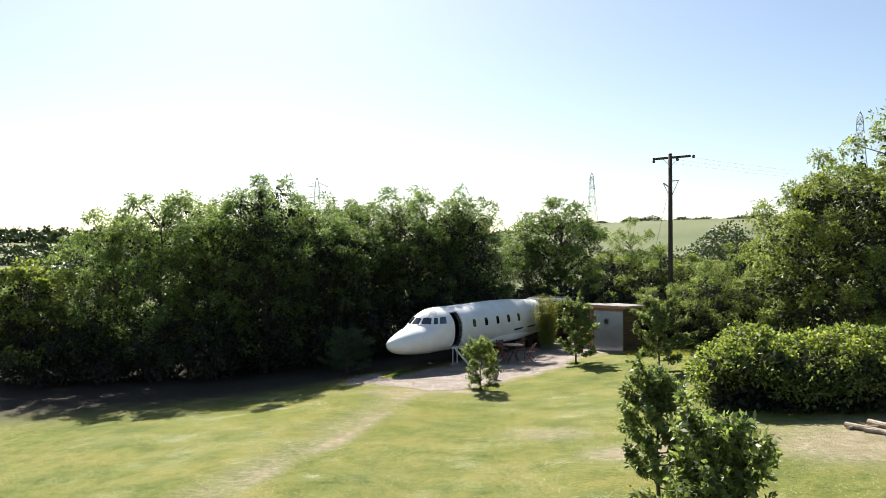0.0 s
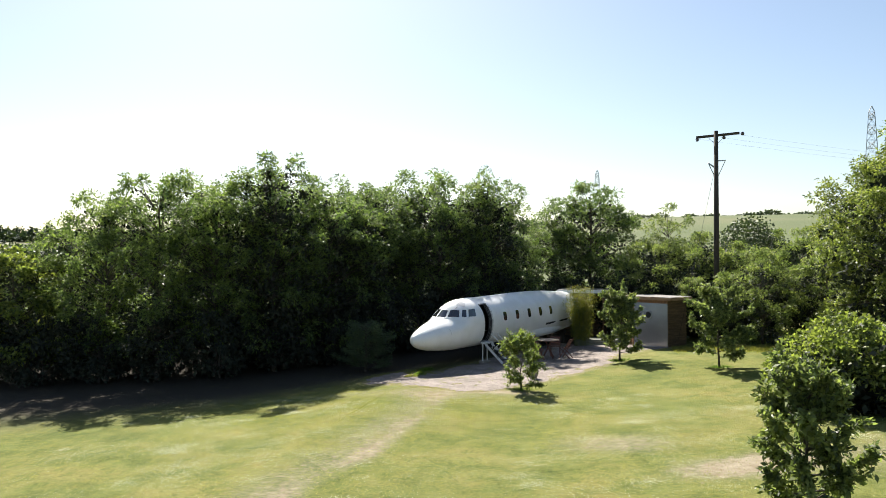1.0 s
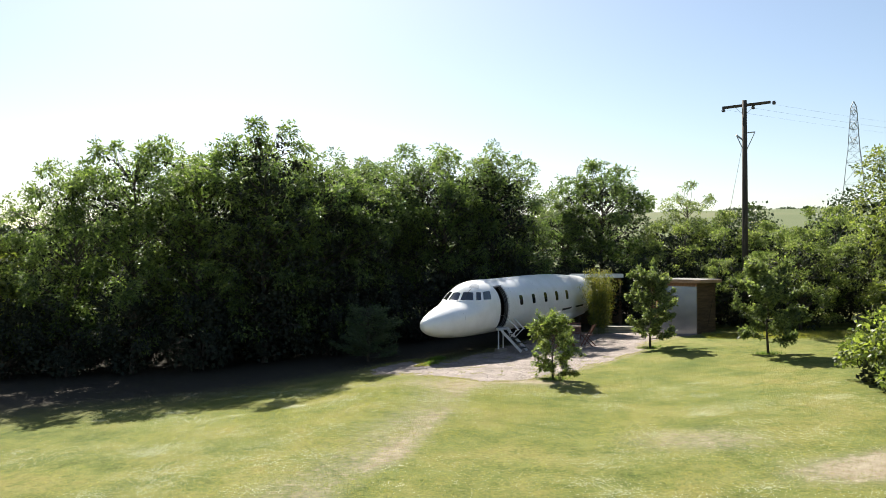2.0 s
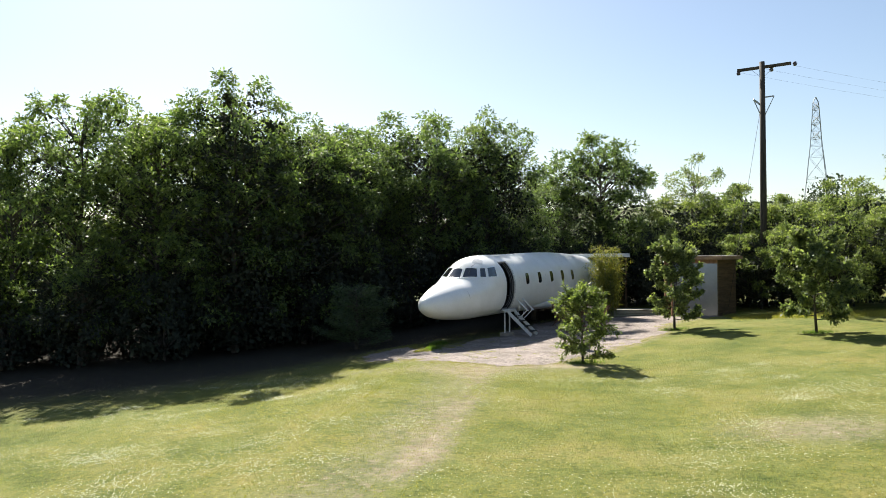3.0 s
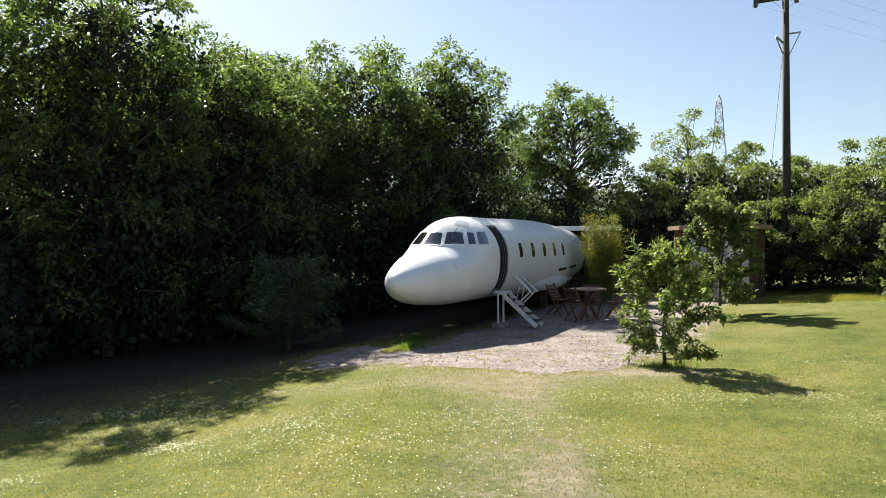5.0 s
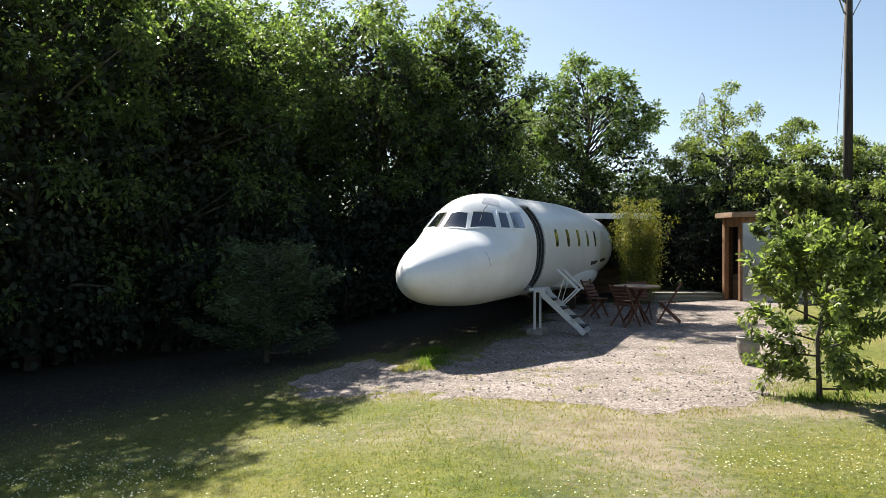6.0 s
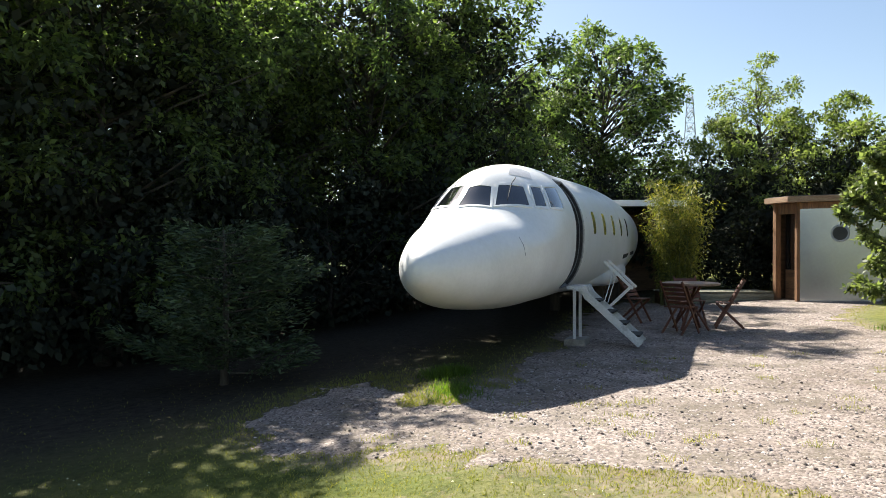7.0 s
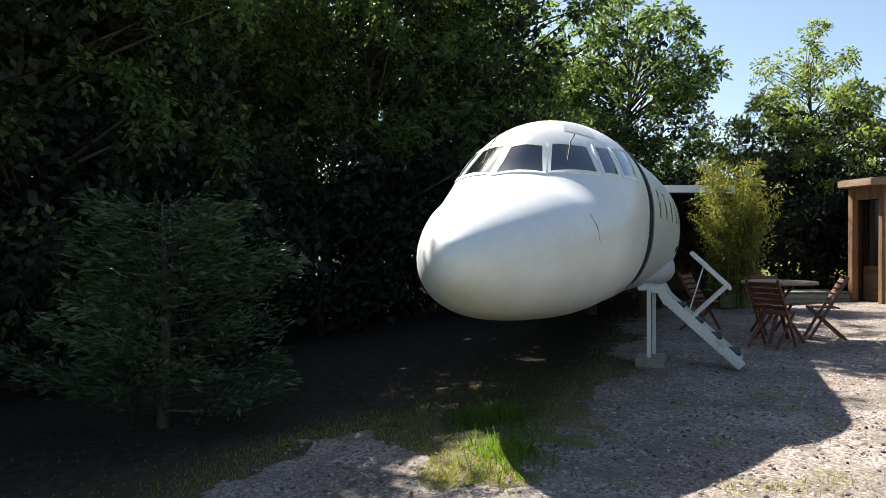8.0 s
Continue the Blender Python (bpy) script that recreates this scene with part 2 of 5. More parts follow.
def glass_material(name, tint, rough=0.04):
    m, nt, b = nodes_of(name)
    b.inputs["Base Color"].default_value = (*tint, 1)
    b.inputs["Roughness"].default_value = rough
    b.inputs["IOR"].default_value = 1.5
    b.inputs["Specular IOR Level"].default_value = 0.85
    b.inputs["Coat Weight"].default_value = 1.0
    b.inputs["Coat Roughness"].default_value = 0.03
    return m


GLASS = glass_material("dark_window_glass", (0.012, 0.014, 0.017))
PORT_GLASS = surface("dull_dark_glass", (0.012, 0.014, 0.016), (0.03, 0.032, 0.034), 4, 0.3, grain=30, relief=0.02)
GLASS_GREEN = glass_material("green_tinted_glass", (0.03, 0.045, 0.04), 0.08)

# ---- building helpers ----
def mesh_of(name, verts, faces, mat, smooth=False):
    """A mesh from arrays; faces is an (n, k) array of corner numbers."""
    verts, faces = np.asarray(verts, np.float32), np.asarray(faces, np.int32)
    me = bpy.data.meshes.new(name)
    k = faces.shape[1]
    me.vertices.add(len(verts))
    me.vertices.foreach_set("co", verts.ravel())
    me.loops.add(faces.size)
    me.loops.foreach_set("vertex_index", faces.ravel())
    me.polygons.add(len(faces))
    me.polygons.foreach_set("loop_start", np.arange(0, faces.size, k, dtype=np.int32))
    me.update(calc_edges=True)
    if smooth:
        me.polygons.foreach_set("use_smooth", np.ones(len(faces), bool))
    me.materials.append(mat)
    return me


def part(name, bm, material, parent=None, label="", smooth=False):
    """One mesh object from a bmesh (or a finished mesh), under its thing."""
    if isinstance(bm, bmesh.types.BMesh):
        me = bpy.data.meshes.new(name)
        bmesh.ops.recalc_face_normals(bm, faces=bm.faces[:])
        bm.to_mesh(me)
        bm.free()
        me.materials.append(material)
        if smooth:
            me.polygons.foreach_set("use_smooth", np.ones(len(me.polygons), bool))
    else:
        me = bm
    ob = new(name, me)
    if parent:
        ob.parent = parent
    if label:
        tagged(ob, label)
    return ob


def thing(name, label, category, place=None, group="", kind=""):
    ob = new(name)
    ob.empty_display_size = 0.2
    if place is not None:
        ob.matrix_world = place
    return tagged(ob, label, category, group, kind)


def box(bm, size, m=Matrix(), bevel=0.0):
    """A box with rounded edges, added to bm."""
    tmp = bmesh.new()
    bmesh.ops.create_cube(tmp, size=1.0)
    bmesh.ops.scale(tmp, vec=size, verts=tmp.verts)
    if bevel:
        bmesh.ops.bevel(tmp, geom=tmp.edges[:], offset=bevel, segments=2, affect="EDGES")
    bmesh.ops.transform(tmp, matrix=m, verts=tmp.verts)
    me = bpy.data.meshes.new("tmp")
    tmp.to_mesh(me)
    tmp.free()
    bm.from_mesh(me)
    bpy.data.meshes.remove(me)
    return bm


def boxed(size, m=Matrix(), bevel=0.0):
    return box(bmesh.new(), size, m, bevel)


def beam(bm, a, b, w, h, bevel=0.0, up=(0, 0, 1)):
    """A bar of section w x h from a to b."""
    a, b = Vector(a), Vector(b)
    d = b - a
    z = d.normalized()
    x = Vector(up).cross(z)
    if x.length < 1e-4:
        x = Vector((1, 0, 0)).cross(z)
    x.normalize()
    y = z.cross(x)
    m = Matrix((x, y, z)).transposed().to_4x4()
    m.translation = (a + b) / 2
    return box(bm, (w, h, d.length), m, bevel)


def tube(bm, pts, radii, sides=6):
    """A tapered tube through the points."""
    rings = []
    for i, p in enumerate(pts):
        p = Vector(p)
        d = (Vector(pts[min(i + 1, len(pts) - 1)]) - Vector(pts[max(i - 1, 0)])).normalized()
        x = d.cross(Vector((0.3, 0.9, 0.1))).normalized()
        y = d.cross(x)
        rings.append([bm.verts.new(p + (x * math.cos(a) + y * math.sin(a)) * radii[i]) for a in (2 * math.pi * k / sides for k in range(sides))])
    for r0, r1 in zip(rings, rings[1:]):
        for k in range(sides):
            bm.faces.new((r0[k], r0[(k + 1) % sides], r1[(k + 1) % sides], r1[k]))
    bm.faces.new(rings[0][::-1])
    bm.faces.new(rings[-1])
    return bm


def lathe(bm, profile, sides=32):
    """A turned body from (radius, height) pairs."""
    rings = [[bm.verts.new((r * math.cos(2 * math.pi * k / sides), r * math.sin(2 * math.pi * k / sides), z)) for k in range(sides)] for r, z in profile]
    for r0, r1 in zip(rings, rings[1:]):
        for k in range(sides):
            bm.faces.new((r0[k], r0[(k + 1) % sides], r1[(k + 1) % sides], r1[k]))
    return bm


# ---- ground ----
def smoothstep(a, b, x):
    t = np.clip((x - a) / (b - a), 0, 1)
    return t * t * (3 - 2 * t)


def ground_z(x, y):
    x, y = np.asarray(x, float), np.asarray(y, float)
    left = -1.15 * (1 - np.exp(-np.clip(-(x + 9.5), 0, None) / 9.0))
    right = 1.1 * (1 - np.exp(-np.clip(x + 4.2, 0, None) / 14.0))
    near = left + right + 0.03 * np.sin(x * 0.7 + 1.3) * np.sin(y * 0.55)
    # unseen bank added along the hedgerow to stop light leaking under the trees
    ridge = np.interp(x, [-40, -31, -24, -19, -15.5, -12.5, -9.5, -6, -2], [37, 36.3, 36.6, 38, 39.6, 43.3, 46.3, 49.5, 53.5])
    near = near + 0.95 * np.exp(-((y - ridge) / 1.25) ** 2) * smoothstep(1.5, -2.5, x)
    r = np.hypot(x, y)
    az = np.degrees(np.arctan2(x, y))
    side = smoothstep(-28, -2, az)
    ahead = smoothstep(100, 70, np.abs(az))
    hill_r = 18.5 * smoothstep(40, 330, r)
    hill_l = 42.0 * smoothstep(120, 1500, r) - 2.0 * smoothstep(45, 90, r)
    return near + (side * hill_r + (1 - side) * hill_l) * (0.35 + 0.65 * ahead)


def gz(x, y):
    return float(ground_z(x, y))


def blob(x, y, cx, cy, rx, ry, turn=0.0):
    c, s = math.cos(radians(turn)), math.sin(radians(turn))
    dx, dy = x - cx, y - cy
    return np.exp(-(((dx * c + dy * s) / rx) ** 2 + ((-dx * s + dy * c) / ry) ** 2))


def soil_shade(x, y):
    """Dark earth under the hedgerow, with the hedgerow's shade painted in out over the grass."""
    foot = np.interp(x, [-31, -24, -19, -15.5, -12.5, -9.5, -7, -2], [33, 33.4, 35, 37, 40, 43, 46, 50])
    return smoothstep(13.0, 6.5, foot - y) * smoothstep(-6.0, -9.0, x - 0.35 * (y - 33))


GRAVEL_EDGE = [(-11.3, 31.3), (-10.5, 30.3), (-9.0, 29.65), (-7.8, 29.2), (-6.9, 29.0), (-5.9, 29.8), (-5.0, 31.0), (-3.9, 33.2), (-2.7, 35.6), (-2.3, 38.5),
               (-0.9, 40.1), (0.1, 40.3), (0.1, 42.2), (-5, 43.5), (-6.6, 41), (-7.3, 38), (-8.1, 35.5), (-8.9, 33.2), (-9.4, 32.0), (-10.1, 31.9), (-10.2, 32.7), (-10.4, 33.7), (-11.1, 33.3), (-11.6, 32.2)]


def edge_distance(x, y):
    """Distance to the gravel's edge."""
    best = np.full(np.shape(x), 1e9)
    for (x0, y0), (x1, y1) in zip(GRAVEL_EDGE, GRAVEL_EDGE[1:] + GRAVEL_EDGE[:1]):
        dx, dy = x1 - x0, y1 - y0
        t = np.clip(((x - x0) * dx + (y - y0) * dy) / (dx * dx + dy * dy), 0, 1)
        best = np.minimum(best, np.hypot(x - x0 - t * dx, y - y0 - t * dy))
    return best


def wear(x, y):
    """How bare the lawn is: a trodden path to the gravel and a few dry patches."""
    mid = np.interp(y, [8, 15.5, 19.2, 22.8, 26.7, 30], [-8.8, -8.4, -7.95, -7.6, -7.65, -7.8])
    sway = mid + 0.12 * np.sin(y * 1.3)
    way = (0.17 * np.exp(-((x - sway + 0.45) / 0.85) ** 2) + 0.20 * np.exp(-((x - sway - 0.05) / 0.3) ** 2) * (0.55 + 0.45 * np.sin(y * 1.9 + 0.6))) * smoothstep(10, 14, y) * smoothstep(30, 27.5, y)
    way = way + 0.16 * blob(x, y, -7.65, 21.6, 0.26, 1.8, -4) + 0.22 * blob(x, y, -7.7, 28.0, 0.5, 0.7)
    rim = 0.34 * np.exp(-(edge_distance(x, y) / 0.38) ** 2)
    return np.clip(way + rim + 0.55 * blob(x, y, 0.7, 20.2, 1.6, 0.7, 25) + 0.36 * blob(x, y, 5.6, 20.6, 2.6, 1.9) + 0.5 * blob(x, y, -5.7, 29.0, 0.9, 0.35)
                   + 0.20 * blob(x, y, -8.6, 28.3, 3.8, 0.9) + 0.25 * blob(x, y, 7, 23, 2.5, 1.5) + 0.25 * blob(x, y, -2, 22, 1.4, 1.0), 0, 1)


def axis(lo, hi, step, far):
    core = np.arange(lo, hi + step / 2, step)
    out, d = [], step
    p = hi
    while p < far:
        d *= 1.16
        p += d
        out.append(p)
    left, d = [], step
    p = lo
    while p > -far:
        d *= 1.16
        p -= d
        left.append(p)
    return np.concatenate([left[::-1], core, out])


xs, ys = axis(-22, 9, 0.22, 4200), axis(9, 44, 0.22, 4200)
GX, GY = np.meshgrid(xs, ys)
GZ = ground_z(GX, GY)
nx, ny = len(xs), len(ys)
idx = np.arange(nx * ny).reshape(ny, nx)
quads = np.stack([idx[:-1, :-1], idx[:-1, 1:], idx[1:, 1:], idx[1:, :-1]], -1).reshape(-1, 4)
gme = mesh_of("ground", np.stack([GX, GY, GZ], -1).reshape(-1, 3), quads, GROUND, True)
a = gme.attributes.new("wear", "FLOAT", "POINT")
a.data.foreach_set("value", wear(GX, GY).astype(np.float32).ravel())
a = gme.attributes.new("soil_shade", "FLOAT", "POINT")
a.data.foreach_set("value", soil_shade(GX, GY).astype(np.float32).ravel())
a = gme.attributes.new("field", "FLOAT", "POINT")
a.data.foreach_set("value", smoothstep(50, 80, np.hypot(GX, GY)).astype(np.float32).ravel())
ground = tagged(new("ground", gme), "sunlit mown lawn with clover, a trodden path and fields beyond", "lawn", kind="structure")

def inside(x, y, poly):
    x, y = np.asarray(x), np.asarray(y)
    hit = np.zeros(x.shape, bool)
    for (x0, y0), (x1, y1) in zip(poly, poly[1:] + poly[:1]):
        cross = ((y0 > y) != (y1 > y)) & (x < (x1 - x0) * (y - y0) / (y1 - y0 + 1e-12) + x0)
        hit ^= cross
    return hit


def wobble(x, y):
    return (0.16 * np.sin(2.3 * x + 1.7 * y) + 0.10 * np.sin(5.1 * x - 3.9 * y + 1) + 0.07 * np.sin(11 * x + 9 * y),
            0.16 * np.sin(1.9 * x - 2.6 * y + 2) + 0.10 * np.sin(4.3 * x + 5.7 * y) + 0.07 * np.sin(10 * x - 12 * y))


def on_gravel(x, y):
    dx, dy = wobble(x, y)
    return inside(x + dx, y + dy, GRAVEL_EDGE)


step = 0.05
px, py = np.meshgrid(np.arange(-12, 0.6, step), np.arange(28.4, 44, step))
jit = np.random.default_rng(8).normal(0, 0.05, (2,) + px.shape)
wx, wy = wobble(px, py)
# height over the lawn: the bed dips under the turf at its uneven edge
rise = edge_distance(px + wx, py + wy) * np.where(inside(px + wx, py + wy, GRAVEL_EDGE), 1.0, -1.0) + 0.5 * jit[0]
keep = (rise > -0.2)[:-1, :-1]
pid = np.arange(px.size).reshape(px.shape)
q = np.stack([pid[:-1, :-1], pid[:-1, 1:], pid[1:, 1:], pid[1:, :-1]], -1)[keep]
used, q = np.unique(q, return_inverse=True)
pv = np.stack([px.ravel()[used], py.ravel()[used]], -1)
pv = np.column_stack([pv, ground_z(pv[:, 0], pv[:, 1]) + np.clip(0.3 * rise.ravel()[used], -0.05, 0.006) + 0.003 * np.sin(pv[:, 0] * 4) * np.sin(pv[:, 1] * 5)])
gravel = tagged(new("gravel_path", mesh_of("gravel_path", pv, q.reshape(-1, 4), GRAVEL, True)), "pinkish grey gravel forecourt beside the lawn", "gravel", kind="structure")


# ---- plants: how leaves, crowns and trees are grown ----
def unit(v):
    return v / np.maximum(np.linalg.norm(v, axis=1, keepdims=True), 1e-6)


def leaf_quads(rng, centre, out, length, width, droop=0.25, spread=0.8):
    """Pointed leaves, each a folded diamond of its own."""
    n = len(centre)
    d = unit(out + rng.normal(0, spread, (n, 3)) + np.array([0, 0, -droop]))
    s = unit(np.cross(d, rng.normal(0, 1, (n, 3)) + np.array([0, 0, 1.2])))
    up = np.cross(s, d)
    ln = (length * rng.uniform(0.65, 1.25, (n, 1)))
    wd = ln * width
    base = centre
    mid = base + d * ln * 0.5 + up * ln * 0.05
    tip = base + d * ln - up * ln * 0.06
    v = np.stack([base, mid + s * wd * 0.5, tip, mid - s * wd * 0.5], 1).reshape(-1, 3)
    return v, np.arange(n * 4).reshape(-1, 4)


def puff(rng, centres, radii, per, length, width, flat=0.75, droop=0.25, spread=0.8, spray=0, lift=0.0):
    """Leaves in clumps round the given centres, single or as feathered sprays of leaflets."""
    n_each = per // spray if spray else per
    c = np.repeat(centres, n_each, 0)
    r = np.repeat(radii, n_each)[:, None]
    o = unit(rng.normal(0, 1, (len(c), 3)) + np.array([0, 0, lift]))
    p = c + o * r * rng.uniform(0.15, 1.0, (len(c), 1)) ** 0.6 * np.array([1, 1, flat])
    if not spray:
        return leaf_quads(rng, p, o, length, width, droop, spread)
    stem = unit(o + rng.normal(0, 0.7, o.shape) + np.array([0, 0, -droop]))
    side = unit(np.cross(stem, rng.normal(0, 0.5, o.shape) + np.array([0, 0, 1.0])))
    ps, ds = [], []
    for k in range(spray):
        f = (k + 1) / spray
        sgn = 0.0 if k == spray - 1 else (1.0 if k % 2 else -1.0)
        ps.append(p + stem * length * 1.5 * f + np.array([0, 0, -0.35 * length * f * f]))
        ds.append(stem * (1.0 if sgn == 0 else 0.55) + side * sgn)
    return leaf_quads(rng, np.concatenate(ps), np.concatenate(ds), length, width, droop, 0.22)


def crown_points(rng, n, height, radius, start, lean=(0, 0), full=0.55, top=0.75, rise=0.85):
    """Clump centres in an uneven crown."""
    h = rng.uniform(0, 1, n) ** rise
    prof = np.sin(np.pi * np.clip(h, 0.02, 0.98) ** top) ** full
    a = rng.uniform(0, 2 * np.pi, n)
    lob = 1 + 0.22 * np.sin(3 * a + 7 * h + rng.uniform(0, 6)) + 0.15 * np.sin(5 * a - 9 * h)
    r = radius * prof * lob * rng.uniform(0.15, 1, n) ** 0.45
    z = start + (height - start) * h
    return np.column_stack([r * np.cos(a) + lean[0] * h, r * np.sin(a) + lean[1] * h, z])


def limbs(rng, ends, height, thick, wiggle=0.25, fork=0.5):
    """Trunk and limbs that reach the clumps."""
    bm = bmesh.new()
    n = 7
    spine = [Vector((wiggle * 0.4 * math.sin(i * 1.3 + 1) * i / n, wiggle * 0.4 * math.cos(i * 1.7) * i / n, height * 0.86 * i / n - (0.1 if i == 0 else 0))) for i in range(n + 1)]
    tube(bm, spine, [thick * (1.25 if i == 0 else 1 - 0.85 * i / n) for i in range(n + 1)], 7)
    for e in ends:
        e = Vector(e)
        z0 = max(0.12 * height, min(0.8 * height, e.z - fork * math.hypot(e.x, e.y) - 0.1))
        f = z0 / (height * 0.86) * n
        i = min(int(f), n - 1)
        s = spine[i].lerp(spine[i + 1], f - i)
        mid = s.lerp(e, 0.5) + Vector(rng.normal(0, 0.06, 3)) * (e - s).length + Vector((0, 0, 0.08 * (e - s).length))
        t0 = thick * 0.42 * (1 - 0.6 * z0 / height)
        tube(bm, [s, mid, e], [t0, t0 * 0.6, t0 * 0.22], 5)
    return bm


def crown_heads(rng, n, height, radius, start, top):
    """Heads of the boughs, spread evenly over an uneven egg-shaped crown."""
    m = n * 14
    h = rng.uniform(0, 1, m) ** 0.7
    wide = np.where(h < top, 0.72 + 0.28 * np.sin(0.5 * np.pi * h / top), np.sqrt(np.clip(1 - ((h - top) / (1 - top)) ** 2.4, 0.02, 1)))
    a = rng.uniform(0, 2 * np.pi, m)
    wide = wide * (1 + 0.18 * np.sin(3 * a + 5 * h + rng.uniform(0, 6)) + 0.12 * np.sin(5 * a - 8 * h + rng.uniform(0, 6)))
    r = radius * wide * rng.uniform(0.35, 1, m) ** 0.35
    pts = np.column_stack([r * np.cos(a), r * np.sin(a), start + (height - start) * h])
    chosen = [0]
    gap = np.linalg.norm(pts - pts[chosen[0]], axis=1)
    while len(chosen) < n:
        chosen.append(int(np.argmax(gap * rng.uniform(0.7, 1.0, m))))
        gap = np.minimum(gap, np.linalg.norm(pts - pts[chosen[-1]], axis=1))
    return pts[chosen]


def leaf_blades(rng, centre, size):
    """Broad single leaves deep in a crown, turned every way."""
    return leaf_quads(rng, centre, unit(rng.normal(0, 1, centre.shape)), size, 0.7)


def grow(name, label, category, seed, height, radius, start, boughs, bough_r, clumps, clump_r, per, leaf, mat, width=0.5, thick=0.12, twigs=40, group="", flat=0.7, droop=0.3, top=0.5, spray=5, lift=0.5, core=3000, core_leaf=0.18, body=0.6):
    """A tree or bush: domed boughs over a crown, each of several leafy clumps, round a dense near-black heart that
    stands in for shade.
    """
    rng = np.random.default_rng(seed)
    heads = crown_heads(rng, boughs, height - bough_r * 0.75, max(radius - bough_r * 0.6, 0.3), start + bough_r * 0.4, top)
    size = bough_r * rng.uniform(0.75, 1.3, boughs)
    which = np.arange(clumps) % boughs
    out = unit(rng.normal(0, 1, (clumps, 3)) + np.array([0, 0, 0.75]) + 0.5 * unit(heads * np.array([1, 1, 0.02]))[which])
    pts = heads[which] + out * size[which, None] * np.array([1.0, 1.0, 0.8]) * rng.uniform(0.75, 1.08, (clumps, 1))
    rad = clump_r * rng.uniform(0.6, 1.35, clumps)
    tree = thing(name, label, category, group=group)
    part("trunk", limbs(rng, pts[rng.permutation(clumps)[:twigs]], height, thick), BARK, tree, smooth=True)
    v, f = puff(rng, pts, rad, per, leaf, width, flat, droop, spray=spray, lift=lift)
    part("crown", mesh_of("crown", v, f, mat), mat, tree)
    # near-black leaves inside the crown paint its shade and block the sun
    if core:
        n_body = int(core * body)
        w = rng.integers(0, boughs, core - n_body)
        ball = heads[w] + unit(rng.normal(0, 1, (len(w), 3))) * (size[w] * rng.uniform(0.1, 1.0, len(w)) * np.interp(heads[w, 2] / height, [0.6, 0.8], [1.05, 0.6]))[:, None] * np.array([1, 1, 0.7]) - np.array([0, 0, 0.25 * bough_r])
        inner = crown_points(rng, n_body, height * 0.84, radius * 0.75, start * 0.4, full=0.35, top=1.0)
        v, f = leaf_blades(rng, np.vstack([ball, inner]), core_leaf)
        part("inner_foliage", mesh_of("inner_foliage", v, f, LEAF_SHADE), LEAF_SHADE, tree)
    return tree


def place(x, y, turn=0.0, scale=1.0, tall=1.0, sink=0.05):
    return pose(x, y, gz(x, y) - sink, 0, 0, turn) @ Matrix.Diagonal((scale, scale, scale * tall, 1))


def plant(kinds, spots, first):
    """Set a kind's first specimen and then copies of it at the other spots (x, y, kind, turn, scale, tall)."""
    for x, y, k, turn, s, tall in spots:
        ob = kinds[k]
        m = place(x, y, turn, s, tall)
        if k not in first:
            first.add(k)
            ob.matrix_world = m
        else:
            c = copy_thing(ob, m)
            c.matrix_basis = m


# ---- hedgerow trees behind the aircraft ----
HEDGE_LABEL = "tall leafy ash tree in the shaded boundary hedgerow"
ash = {}
for k, (h, r, seed, core) in enumerate([(9.1, 2.5, 11, 6000), (8.8, 2.7, 12, 1700), (9.5, 2.5, 13, 6000), (8.7, 2.7, 14, 2000), (9.0, 2.4, 15, 6000)]):
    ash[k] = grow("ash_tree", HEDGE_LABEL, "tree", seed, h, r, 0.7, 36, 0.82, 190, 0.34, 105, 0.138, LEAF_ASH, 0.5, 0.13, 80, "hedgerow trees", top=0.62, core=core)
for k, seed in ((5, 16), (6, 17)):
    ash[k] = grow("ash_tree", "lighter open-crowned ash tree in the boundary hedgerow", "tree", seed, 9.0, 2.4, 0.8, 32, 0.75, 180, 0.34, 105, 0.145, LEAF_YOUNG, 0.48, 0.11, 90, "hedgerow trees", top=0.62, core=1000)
# the last tree is added to block sun from the ground by the nose
spots = [(-31.5, 35.2, 5, 20, 0.5, 1.0), (-29.4, 34.2, 3, 70, 0.62, 1.0), (-25.9, 33.2, 6, 200, 0.76, 1.0), (-23.8, 32.8, 5, 310, 0.80, 1.2), (-21.6, 33.3, 6, 130, 0.97, 1.05),
         (-19.5, 34.4, 5, 10, 0.98, 1.06), (-17.2, 35.5, 2, 80, 1.0, 1.05), (-15.3, 37.3, 0, 160, 0.90, 1.0), (-14.0, 41.55, 1, 250, 0.85, 1.0), (-11.3, 42.8, 3, 40, 0.95, 1.05),
         (-9.2, 44.4, 4, 300, 0.96, 1.04), (-7.9, 46.6, 1, 10, 0.70, 1.0),          (-26.4, 37.0, 3, 190, 0.72, 1.0), (-21.2, 37.3, 0, 60, 0.86, 1.0), (-18.6, 38.7, 4, 300, 0.95, 1.0), (-16.2, 41.3, 4, 220, 1.0, 1.0), (-12.0, 45.4, 3, 120, 0.84, 1.0),
         (-9.6, 47.3, 0, 30, 0.84, 1.0), (-15.2, 43.4, 2, 70, 0.97, 1.0), (-12.7, 44.3, 1, 170, 1.05, 1.0), (-18.6, 41.6, 3, 140, 0.9, 1.0), (-6.0, 50.0, 3, 260, 0.66, 1.0), (-14.5, 39.2, 0, 210, 0.83, 1.0)]
plant(ash, spots, set())
grow("ash_tree", "full-crowned ash tree standing apart at the end of the hedgerow", "tree", 18, 7.9, 2.9, 1.2, 26, 0.85, 170, 0.36, 180, 0.15, LEAF_ASH, 0.5, 0.14, 80, "hedgerow trees", top=0.6, core=2400).matrix_world = place(-3.9, 51.2)

